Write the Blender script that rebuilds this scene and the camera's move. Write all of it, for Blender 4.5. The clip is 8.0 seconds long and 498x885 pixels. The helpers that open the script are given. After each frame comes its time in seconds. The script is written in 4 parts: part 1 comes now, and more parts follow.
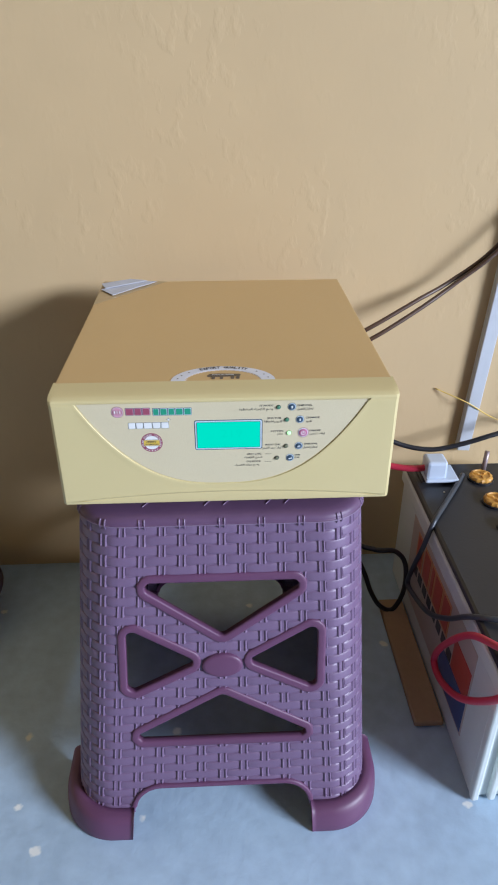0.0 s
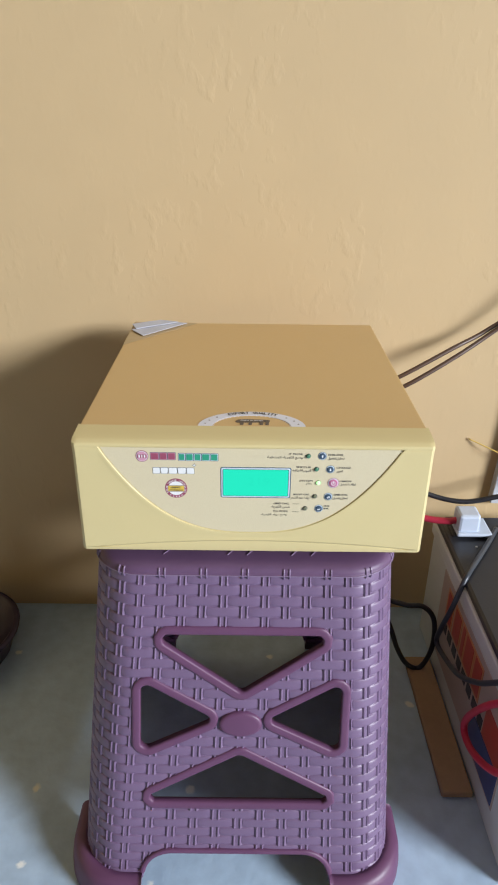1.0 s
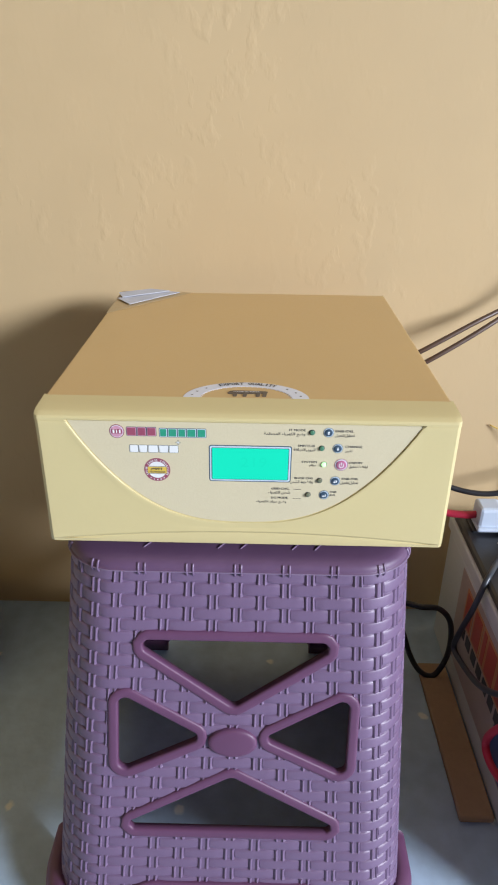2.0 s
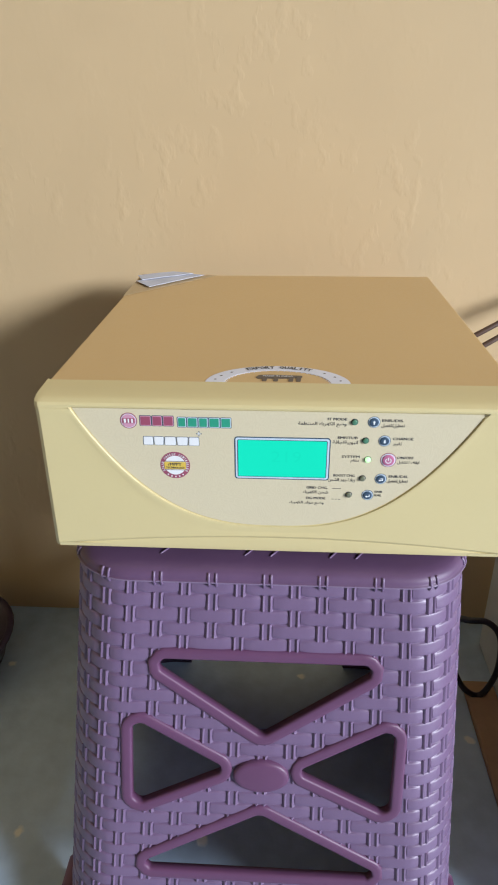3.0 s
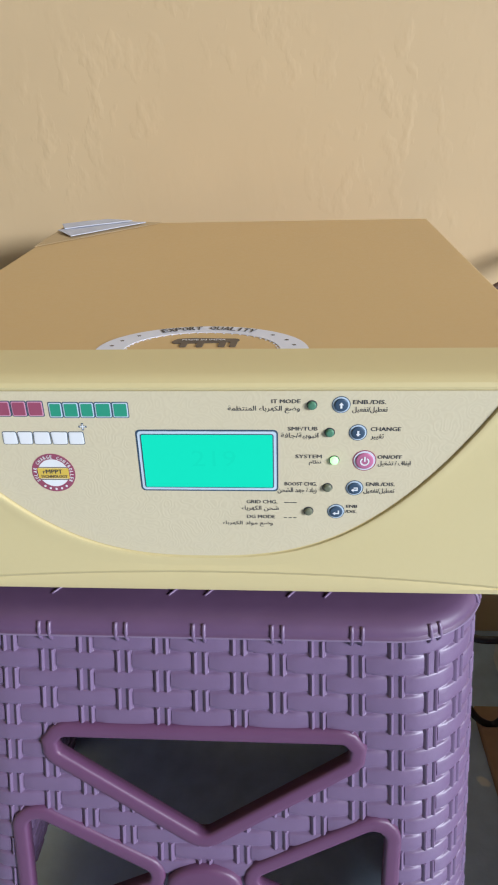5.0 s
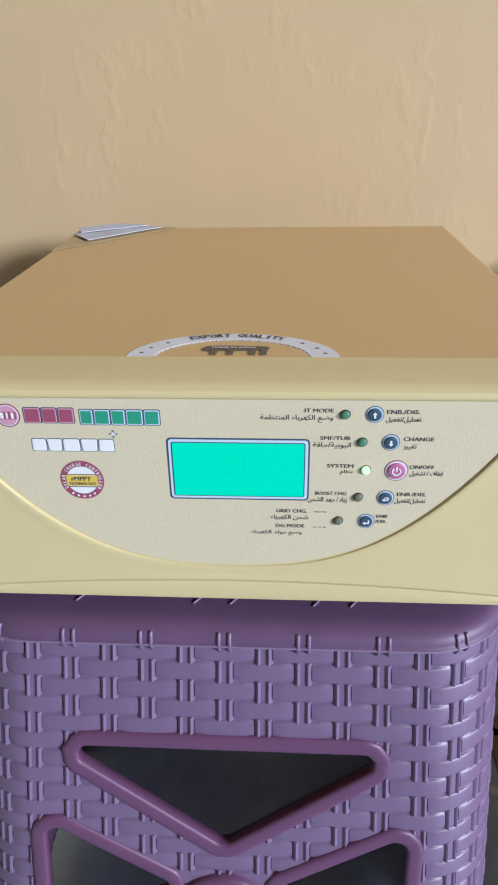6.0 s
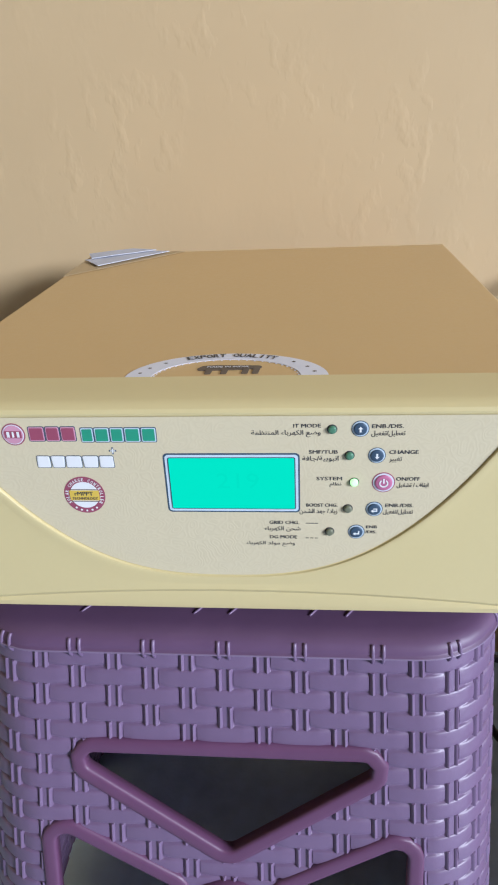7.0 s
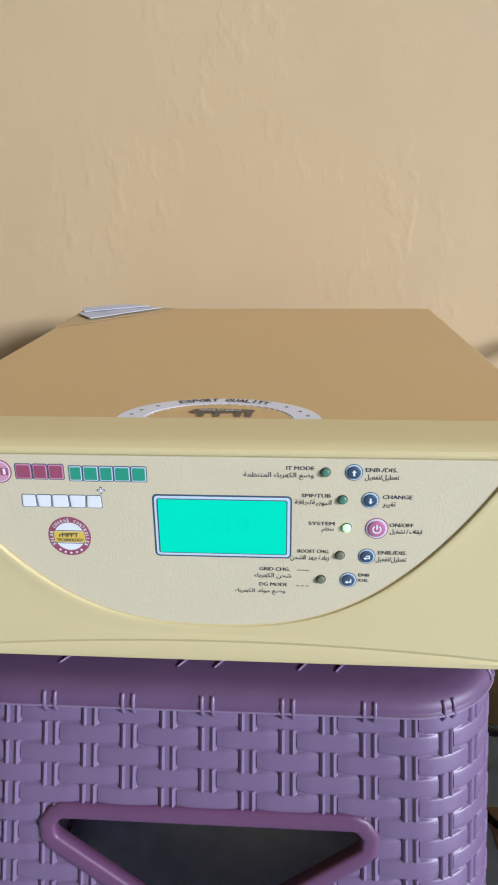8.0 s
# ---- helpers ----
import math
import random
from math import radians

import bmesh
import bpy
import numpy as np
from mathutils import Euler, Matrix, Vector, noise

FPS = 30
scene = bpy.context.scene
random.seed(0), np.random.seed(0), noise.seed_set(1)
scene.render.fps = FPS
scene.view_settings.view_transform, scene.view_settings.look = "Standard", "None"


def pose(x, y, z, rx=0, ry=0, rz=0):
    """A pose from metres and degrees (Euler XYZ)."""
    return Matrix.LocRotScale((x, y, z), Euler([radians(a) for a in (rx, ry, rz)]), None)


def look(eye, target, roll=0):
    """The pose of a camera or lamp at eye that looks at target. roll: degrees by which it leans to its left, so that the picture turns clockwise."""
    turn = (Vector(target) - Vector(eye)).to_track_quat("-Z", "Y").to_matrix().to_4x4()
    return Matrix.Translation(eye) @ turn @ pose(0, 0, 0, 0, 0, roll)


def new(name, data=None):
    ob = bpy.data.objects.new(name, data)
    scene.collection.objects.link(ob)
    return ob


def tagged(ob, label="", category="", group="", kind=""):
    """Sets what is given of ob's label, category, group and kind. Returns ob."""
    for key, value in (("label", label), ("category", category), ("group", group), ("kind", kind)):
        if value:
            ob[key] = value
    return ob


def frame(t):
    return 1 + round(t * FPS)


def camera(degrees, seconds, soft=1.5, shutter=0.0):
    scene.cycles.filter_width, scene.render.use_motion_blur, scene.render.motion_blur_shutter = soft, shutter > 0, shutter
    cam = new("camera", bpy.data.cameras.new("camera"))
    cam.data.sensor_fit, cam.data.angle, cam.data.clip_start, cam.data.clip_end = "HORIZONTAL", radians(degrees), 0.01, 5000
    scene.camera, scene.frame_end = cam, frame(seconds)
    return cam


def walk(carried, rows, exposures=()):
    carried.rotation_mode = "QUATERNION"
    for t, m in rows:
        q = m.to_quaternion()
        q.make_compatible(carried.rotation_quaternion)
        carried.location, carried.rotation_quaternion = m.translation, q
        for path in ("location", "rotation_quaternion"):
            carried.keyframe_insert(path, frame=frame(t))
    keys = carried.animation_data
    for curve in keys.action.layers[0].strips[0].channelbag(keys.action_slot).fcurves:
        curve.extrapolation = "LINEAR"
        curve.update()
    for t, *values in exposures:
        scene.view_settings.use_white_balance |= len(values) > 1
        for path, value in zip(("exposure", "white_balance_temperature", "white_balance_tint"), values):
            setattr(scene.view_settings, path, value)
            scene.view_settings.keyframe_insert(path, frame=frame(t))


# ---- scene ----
cam = camera(40.6, 8.0, soft=2.0)
PATH = [
    (0, (-0.005, -0.636, 0.922), (0.07, 1.097, -0.073), -0.1),
    (0.5, (0.009, -0.636, 0.924), (0.046, 1.144, 0.014), -0.9),
    (1, (-0.008, -0.61, 0.918), (-0.005, 1.18, 0.026), 0.7),
    (1.5, (0.0, -0.551, 0.868), (-0.051, 1.168, -0.152), -0.3),
    (1.7, (0.004, -0.542, 0.864), (-0.01, 1.229, -0.065), 0.7),
    (2.8, (0.005, -0.471, 0.811), (-0.067, 1.324, -0.067), 0.5),
    (3, (0.001, -0.459, 0.809), (-0.1, 1.329, -0.081), -0.3),
    (3.5, (0.016, -0.435, 0.781), (-0.09, 1.356, -0.103), -2.0),
    (4, (0.02, -0.379, 0.755), (-0.193, 1.412, -0.109), -4.3),
    (4.5, (0.034, -0.335, 0.748), (-0.179, 1.456, -0.115), -5.2),
    (4.7, (0.043, -0.31, 0.74), (-0.11, 1.446, -0.205), -3.2),
    (5.8, (0.03, -0.299, 0.74), (-0.071, 1.48, -0.167), -0.5),
    (6, (0.025, -0.301, 0.742), (-0.085, 1.465, -0.19), -1.0),
    (6.5, (0.025, -0.307, 0.743), (-0.134, 1.464, -0.172), -1.6),
    (7, (0.042, -0.315, 0.748), (-0.135, 1.47, -0.137), -2.7),
    (7.5, (0.032, -0.32, 0.736), (-0.159, 1.491, -0.089), -0.6),
    (8, (0.036, -0.317, 0.733), (-0.087, 1.554, 0.036), -0.6),
]
# the phone's own exposure and white balance drift
EXPOSURES = [(0.0, -0.12, 6250, 11), (0.5, 0.02, 6600, 10), (1.0, 0.03, 7050, 10), (1.5, 0.05, 6850, 10), (3.0, 0.0, 6720, 10), (4.0, -0.02, 6720, 10),
             (4.6, -0.03, 6720, 10), (6.0, -0.07, 6370, 12), (8.0, -0.04, 6400, 12)]
walk(cam, [(t, look(eye, target, roll)) for t, eye, target, roll in PATH], EXPOSURES)

# ---------------------------------------------------------------- light
world = bpy.data.worlds.new("world")
scene.world = world
world.use_nodes = True
wn = world.node_tree.nodes
sky = wn.new("ShaderNodeTexSky")
sky.sky_type, sky.sun_disc = "NISHITA", False
sky.sun_elevation, sky.sun_rotation = radians(38), radians(115)
wn["Background"].inputs["Strength"].default_value = 0.08
world.node_tree.links.new(sky.outputs["Color"], wn["Background"].inputs["Color"])


def lamp(name, m, wide, high, watts, colour):
    data = bpy.data.lights.new(name, "AREA")
    data.spread = radians(64)
    data.shape, data.size, data.size_y, data.energy, data.color = "RECTANGLE", wide, high, watts, colour
    ob = new(name, data)
    ob.matrix_world = m
    return ob


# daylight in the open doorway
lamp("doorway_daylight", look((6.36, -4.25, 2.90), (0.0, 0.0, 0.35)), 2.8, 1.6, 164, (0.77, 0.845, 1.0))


# ---------------------------------------------------------------- materials
def material(name, colour, rough=0.5, metal=0.0, spread=0.12, grain=60.0, patch=6.0, bump=0.1, bump_scale=200.0,
             depth=0.001, emit=None, power=0.0, coat=0.0, alt=None, gloss=0.5):
    """A node material: base colour varied at two scales, roughness variation and fine relief."""
    mat = bpy.data.materials.new(name)
    mat.use_nodes = True
    n, l = mat.node_tree.nodes, mat.node_tree.links
    b = n["Principled BSDF"]
    co = n.new("ShaderNodeTexCoord").outputs["Object"]
    big, fine = n.new("ShaderNodeTexNoise"), n.new("ShaderNodeTexNoise")
    for tex, scale, detail in ((big, patch, 5), (fine, grain, 4)):
        tex.inputs["Scale"].default_value, tex.inputs["Detail"].default_value = scale, detail
        l.new(co, tex.inputs["Vector"])
    mix = n.new("ShaderNodeMix")
    mix.data_type = "RGBA"
    other = alt or tuple(c * (1 - spread * 2) for c in colour)
    light = tuple(min(1, c * (1 + spread)) for c in colour)
    mix.inputs["A"].default_value, mix.inputs["B"].default_value = (*other, 1), (*light, 1)
    ramp = n.new("ShaderNodeMath")
    ramp.operation = "MULTIPLY_ADD"
    ramp.inputs[1].default_value = 0.45
    add = n.new("ShaderNodeMath")
    add.operation = "MULTIPLY_ADD"
    add.inputs[1].default_value = 0.9
    l.new(fine.outputs["Fac"], ramp.inputs[0])
    ramp.inputs[2].default_value = -0.1
    l.new(big.outputs["Fac"], add.inputs[0])
    l.new(ramp.outputs[0], add.inputs[2])
    add.use_clamp = True
    l.new(add.outputs[0], mix.inputs["Factor"])
    l.new(mix.outputs["Result"], b.inputs["Base Color"])
    b.inputs["Metallic"].default_value = metal
    b.inputs["Specular IOR Level"].default_value = gloss
    rr = n.new("ShaderNodeMapRange")
    rr.inputs["To Min"].default_value, rr.inputs["To Max"].default_value = max(0.02, rough - 0.08), min(1, rough + 0.08)
    l.new(fine.outputs["Fac"], rr.inputs["Value"])
    l.new(rr.outputs["Result"], b.inputs["Roughness"])
    if bump:
        rel, bn = n.new("ShaderNodeTexNoise"), n.new("ShaderNodeBump")
        rel.inputs["Scale"].default_value, rel.inputs["Detail"].default_value = bump_scale, 3
        bn.inputs["Strength"].default_value, bn.inputs["Distance"].default_value = bump, depth
        l.new(co, rel.inputs["Vector"])
        l.new(rel.outputs["Fac"], bn.inputs["Height"])
        l.new(bn.outputs["Normal"], b.inputs["Normal"])
    if emit:
        b.inputs["Emission Color"].default_value, b.inputs["Emission Strength"].default_value = (*emit, 1), power
    b.inputs["Coat Weight"].default_value = coat
    return mat


def wall_material():
    """Cream distemper on uneven plaster: trowel ripples, small pits and pale worn patches."""
    mat = material("cream_wall_paint", (0.595, 0.436, 0.24), 0.75, spread=0.05, grain=14, patch=1.6, bump=0)
    n, l = mat.node_tree.nodes, mat.node_tree.links
    co = n.new("ShaderNodeTexCoord").outputs["Object"]
    a, c, m1 = n.new("ShaderNodeTexNoise"), n.new("ShaderNodeTexNoise"), n.new("ShaderNodeMapping")
    m1.inputs["Scale"].default_value = (1.0, 1.0, 0.55)
    m1.inputs["Rotation"].default_value = (0.0, 0.35, 0.0)
    l.new(co, m1.inputs["Vector"])
    a.inputs["Scale"].default_value, a.inputs["Detail"].default_value, a.inputs["Roughness"].default_value = 46, 3, 0.5
    c.inputs["Scale"].default_value, c.inputs["Detail"].default_value = 7, 3
    l.new(m1.outputs["Vector"], a.inputs["Vector"])
    l.new(co, c.inputs["Vector"])
    # only the higher lumps stand out of the trowelled face, thicker in some patches
    peak, s, zone = n.new("ShaderNodeMapRange"), n.new("ShaderNodeMath"), n.new("ShaderNodeMapRange")
    peak.inputs["From Min"].default_value, peak.inputs["From Max"].default_value = 0.52, 0.72
    zone.inputs["From Min"].default_value, zone.inputs["From Max"].default_value = 0.44, 0.62
    zone.inputs["To Min"].default_value = 0.25
    l.new(a.outputs["Fac"], peak.inputs["Value"])
    l.new(c.outputs["Fac"], zone.inputs["Value"])
    s.operation = "MULTIPLY"
    l.new(peak.outputs["Result"], s.inputs[0])
    l.new(zone.outputs["Result"], s.inputs[1])
    bn = n.new("ShaderNodeBump")
    bn.inputs["Strength"].default_value, bn.inputs["Distance"].default_value = 0.40, 0.0011
    l.new(s.outputs[0], bn.inputs["Height"])
    l.new(bn.outputs["Normal"], n["Principled BSDF"].inputs["Normal"])
    return mat


def floor_material():
    """Smooth cement screed, blue-grey, with dark damp clouds and pale paint specks."""
    mat = material("cement_floor", (0.55, 0.72, 0.88), 0.45, spread=0.1, grain=40, patch=3.0, bump=0.25, bump_scale=90,
                   depth=0.002, alt=(0.20, 0.285, 0.38))
    n, l = mat.node_tree.nodes, mat.node_tree.links
    b = n["Principled BSDF"]
    old = b.inputs["Base Color"].links[0].from_socket
    co = n.new("ShaderNodeTexCoord").outputs["Object"]
    v, cr, mx = n.new("ShaderNodeTexVoronoi"), n.new("ShaderNodeValToRGB"), n.new("ShaderNodeMix")
    wob = n.new("ShaderNodeTexNoise")
    wob.inputs["Scale"].default_value = 70
    av = n.new("ShaderNodeVectorMath")
    av.operation = "MULTIPLY_ADD"
    av.inputs[1].default_value = (0.012, 0.012, 0.012)
    l.new(co, wob.inputs["Vector"])
    l.new(wob.outputs["Color"], av.inputs[0])
    l.new(co, av.inputs[2])
    v.inputs["Scale"].default_value, v.inputs["Randomness"].default_value = 17, 1
    l.new(av.outputs[0], v.inputs["Vector"])
    cr.color_ramp.elements[0].position, cr.color_ramp.elements[0].color = 0.09, (1, 1, 1, 1)
    cr.color_ramp.elements[1].position, cr.color_ramp.elements[1].color = 0.14, (0, 0, 0, 1)
    mx.data_type = "RGBA"
    mx.inputs["B"].default_value = (0.84, 0.87, 0.84, 1)
    l.new(v.outputs["Distance"], cr.inputs["Fac"])
    pick = n.new("ShaderNodeMath")
    pick.operation = "MULTIPLY"
    sel = n.new("ShaderNodeMath")
    sel.operation = "GREATER_THAN"
    sel.inputs[1].default_value = 0.50
    sep = n.new("ShaderNodeSeparateColor")
    l.new(v.outputs["Color"], sep.inputs["Color"])
    l.new(sep.outputs["Red"], sel.inputs[0])
    l.new(cr.outputs["Color"], pick.inputs[0])
    l.new(sel.outputs[0], pick.inputs[1])
    l.new(pick.outputs[0], mx.inputs["Factor"])
    l.new(old, mx.inputs["A"])
    l.new(mx.outputs["Result"], b.inputs["Base Color"])
    return mat


def panel_material():
    """Printed overlay: pale cream film with faint wavy guilloche lines pressed in."""
    mat = material("printed_overlay", (0.64, 0.56, 0.375), 0.45, spread=0.02, grain=400, patch=12, bump=0)
    n, l = mat.node_tree.nodes, mat.node_tree.links
    b = n["Principled BSDF"]
    co = n.new("ShaderNodeTexCoord").outputs["Object"]
    cloud, w, bn = n.new("ShaderNodeTexNoise"), n.new("ShaderNodeMath"), n.new("ShaderNodeBump")
    times = n.new("ShaderNodeMath")
    cloud.inputs["Scale"].default_value, cloud.inputs["Detail"].default_value = 150, 0.4
    times.operation, w.operation = "MULTIPLY", "SINE"
    times.inputs[1].default_value = 48
    l.new(co, cloud.inputs["Vector"])
    l.new(cloud.outputs["Fac"], times.inputs[0])
    l.new(times.outputs[0], w.inputs[0])
    old = b.inputs["Base Color"].links[0].from_socket
    mx = n.new("ShaderNodeMix")
    mx.data_type = "RGBA"
    mx.inputs["B"].default_value = (0.56, 0.475, 0.30, 1)
    f = n.new("ShaderNodeMath")
    f.operation = "MULTIPLY"
    f.inputs[1].default_value = 0.22
    l.new(w.outputs[0], f.inputs[0])
    f.use_clamp = True
    l.new(f.outputs[0], mx.inputs["Factor"])
    l.new(old, mx.inputs["A"])
    l.new(mx.outputs["Result"], b.inputs["Base Color"])
    bn.inputs["Strength"].default_value, bn.inputs["Distance"].default_value = 0.05, 0.0004
    l.new(w.outputs[0], bn.inputs["Height"])
    l.new(bn.outputs["Normal"], b.inputs["Normal"])
    return mat


WALL, FLOOR, PANEL = wall_material(), floor_material(), panel_material()
CEIL = material("dimmed_ceiling_grey", (0.36, 0.35, 0.33), 0.8, spread=0.05, bump=0.3, bump_scale=60, depth=0.003)
CASE = material("gold_powder_coat", (0.60, 0.405, 0.178), 0.40, spread=0.03, grain=300, patch=5, bump=0.15, bump_scale=900, depth=0.0004)
FASCIA = material("cream_abs", (0.63, 0.525, 0.265), 0.40, spread=0.02, grain=300, patch=5, bump=0.08, bump_scale=700, depth=0.0003)
WEAVE = material("lilac_plum_plastic", (0.164, 0.102, 0.188), 0.46, spread=0.10, grain=120, patch=8, bump=0.12, bump_scale=350, depth=0.0008, gloss=0.75)
RIM = material("plum_plastic", (0.126, 0.049, 0.108), 0.46, spread=0.08, grain=90, patch=9, bump=0.08, bump_scale=250, depth=0.0006)
SCREEN = material("lit_lcd", (0.0, 0.03, 0.025), 0.35, spread=0.02, bump=0, emit=(0.0, 0.80, 0.57), power=1.0, gloss=0.02)
SEGMENT = material("lcd_segment", (0.0, 0.03, 0.025), 0.35, spread=0.02, bump=0, emit=(0.0, 0.775, 0.55), power=1.0, gloss=0.02)
INK = material("black_print", (0.05, 0.05, 0.055), 0.5, spread=0.1, bump=0)
NAVY = material("navy_print", (0.04, 0.078, 0.125), 0.4, spread=0.1, bump=0)
ICE = material("ice_blue_print", (0.55, 0.66, 0.74), 0.4, spread=0.05, bump=0)
MAROON = material("maroon_print", (0.32, 0.07, 0.12), 0.45, spread=0.1, bump=0)
PINK = material("pink_print", (0.62, 0.30, 0.40), 0.45, spread=0.1, bump=0)
GREEN = material("green_print", (0.02, 0.30, 0.18), 0.45, spread=0.1, bump=0)
WHITE = material("white_print", (0.78, 0.79, 0.78), 0.45, spread=0.04, bump=0)
AMBER = material("amber_print", (0.72, 0.50, 0.08), 0.45, spread=0.05, bump=0)
MAGENTA = material("magenta_key", (0.50, 0.15, 0.27), 0.35, spread=0.05, bump=0)
LED_OFF = material("green_lens", (0.075, 0.21, 0.125), 0.25, spread=0.1, bump=0)
LED_DIM = material("olive_lens", (0.15, 0.16, 0.10), 0.3, spread=0.1, bump=0)
LED_ON = material("lit_green_lens", (0.3, 0.6, 0.3), 0.25, spread=0.02, bump=0, emit=(0.45, 1.0, 0.42), power=1.2)
STICKER = material("white_sticker", (0.68, 0.70, 0.76), 0.4, spread=0.04, bump=0)
SMUDGE = material("grey_brown_print", (0.11, 0.085, 0.065), 0.5, spread=0.15, bump=0)
PAPER = material("white_paper", (0.52, 0.54, 0.60), 0.7, spread=0.06, grain=90, patch=20, bump=0.3, bump_scale=50, depth=0.002)
SLEEVE = material("yellowed_polythene", (0.46, 0.33, 0.17), 0.35, spread=0.06, bump=0.4, bump_scale=40, depth=0.003)
BATT_CASE = material("white_polypropylene", (0.66, 0.72, 0.71), 0.4, spread=0.08, grain=60, patch=7, bump=0.1)
BATT_TOP = material("black_polypropylene", (0.022, 0.024, 0.03), 0.35, spread=0.2, grain=70, patch=7, bump=0.12)
LABEL_RED = material("red_label", (0.50, 0.06, 0.04), 0.35, spread=0.12, patch=14, bump=0)
LABEL_ORANGE = material("faded_label", (0.50, 0.42, 0.37), 0.35, spread=0.12, patch=14, bump=0)
LABEL_ORANGE_EDGE = material("orange_edge", (0.60, 0.26, 0.10), 0.35, spread=0.12, patch=14, bump=0)
LABEL_BLUE = material("navy_label", (0.04, 0.08, 0.22), 0.35, spread=0.12, patch=14, bump=0)
CAP = material("orange_cap_plastic", (0.66, 0.34, 0.07), 0.35, spread=0.1, bump=0.05)
LEAD = material("dull_lead", (0.42, 0.34, 0.34), 0.45, metal=0.6, spread=0.15)
CLAMP = material("pale_blue_plastic", (0.55, 0.63, 0.74), 0.4, spread=0.05, bump=0.05)
RED_WIRE = material("red_pvc", (0.58, 0.035, 0.075), 0.35, spread=0.06, bump=0.05)
BLACK_WIRE = material("black_pvc", (0.018, 0.018, 0.022), 0.4, spread=0.15, bump=0.05)
GREY_WIRE = material("slate_pvc", (0.05, 0.06, 0.075), 0.35, spread=0.15, bump=0.05)
BROWN_WIRE = material("brown_pvc", (0.085, 0.048, 0.032), 0.4, spread=0.15, bump=0.05)
YELLOW_WIRE = material("yellow_pvc", (0.75, 0.52, 0.12), 0.4, spread=0.06, bump=0.05)
CONDUIT = material("white_pvc_duct", (0.55, 0.58, 0.62), 0.45, spread=0.06, bump=0.05)
CARD = material("brown_fibreboard", (0.44, 0.29, 0.17), 0.75, spread=0.14, grain=130, patch=9, bump=0.25, bump_scale=160)
SHOULDER = material("dusty_plum_plastic", (0.128, 0.068, 0.136), 0.48, spread=0.12, grain=90, patch=12, bump=0.1, bump_scale=250, depth=0.0006)
RIDGE_GLINT = material("pale_lilac_highlight", (0.22, 0.16, 0.25), 0.4, spread=0.05, bump=0)
DARK_OBJECT = material("dark_plum_object", (0.030, 0.016, 0.034), 0.4, spread=0.12, bump=0.1)
TIMBER = material("painted_timber", (0.28, 0.20, 0.13), 0.5, spread=0.12, bump=0.15)
GROUND = material("yard_ground", (0.34, 0.30, 0.24), 0.9, spread=0.15, grain=20, patch=1.2, bump=0.4, bump_scale=30, depth=0.01)


# ---------------------------------------------------------------- mesh helpers
def hang(ob, mat, parent):
    if mat:
        ob.data.materials.append(mat)
    if parent:
        ob.parent = parent
    return ob


def raw(name, verts, faces, mat, parent=None, label="", smooth=False):
    me = bpy.data.meshes.new(name)
    me.from_pydata([tuple(v) for v in verts], [], faces)
    me.validate()
    if smooth:
        me.polygons.foreach_set("use_smooth", [True] * len(me.polygons))
    me.update()
    ob = hang(new(name, me), mat, parent)
    return tagged(ob, label)


def part(name, bm, mat, parent=None, label="", smooth=False):
    bmesh.ops.recalc_face_normals(bm, faces=bm.faces)
    me = bpy.data.meshes.new(name)
    bm.to_mesh(me)
    bm.free()
    if smooth:
        me.polygons.foreach_set("use_smooth", [True] * len(me.polygons))
    ob = hang(new(name, me), mat, parent)
    return tagged(ob, label)


def thing(name, at, label, category, group="", kind=""):
    ob = new(name)
    ob.location = at
    ob.empty_display_size = 0.05
    bpy.context.view_layer.update()
    return tagged(ob, label, category, group, kind)


def box(lo, hi, bevel=0.0, seg=2, bm=None):
    bm = bm or bmesh.new()
    size = [h - l for l, h in zip(lo, hi)]
    mid = [(h + l) / 2 for l, h in zip(lo, hi)]
    r = bmesh.ops.create_cube(bm, size=1, matrix=Matrix.Translation(mid) @ Matrix.Diagonal((*size, 1)))
    if bevel:
        edges = list({e for v in r["verts"] for e in v.link_edges})
        bmesh.ops.bevel(bm, geom=edges, offset=bevel, segments=seg, profile=0.5, affect="EDGES", clamp_overlap=True)
    return bm


def prism(outline, y0, y1, inner=None):
    """A plate in the x-z plane from y0 to y1, with an optional hole of as many corners."""
    k = len(outline)
    v = [(x, y, z) for y in (y0, y1) for x, z in outline]
    if inner is None:
        f = [tuple(range(k)), tuple(range(2 * k - 1, k - 1, -1))]
        f += [(i, k + i, k + (i + 1) % k, (i + 1) % k) for i in range(k)]
        return v, f
    v += [(x, y, z) for y in (y0, y1) for x, z in inner]
    f = []
    for i in range(k):
        j = (i + 1) % k
        f += [(i, j, 2 * k + j, 2 * k + i), (k + j, k + i, 3 * k + i, 3 * k + j),
              (i, k + i, k + j, j), (2 * k + j, 3 * k + j, 3 * k + i, 2 * k + i)]
    return v, f


def circle(cx, cz, r, n=32, a0=0.0):
    return [(cx + r * math.cos(a0 + 2 * math.pi * i / n), cz + r * math.sin(a0 + 2 * math.pi * i / n)) for i in range(n)]


def round_rect(x0, z0, x1, z1, r, n=5):
    out = []
    for cx, cz, a in ((x1 - r, z1 - r, 0), (x0 + r, z1 - r, 90), (x0 + r, z0 + r, 180), (x1 - r, z0 + r, 270)):
        out += [(cx + r * math.cos(radians(a + 90 * i / n)), cz + r * math.sin(radians(a + 90 * i / n))) for i in range(n + 1)]
    return out


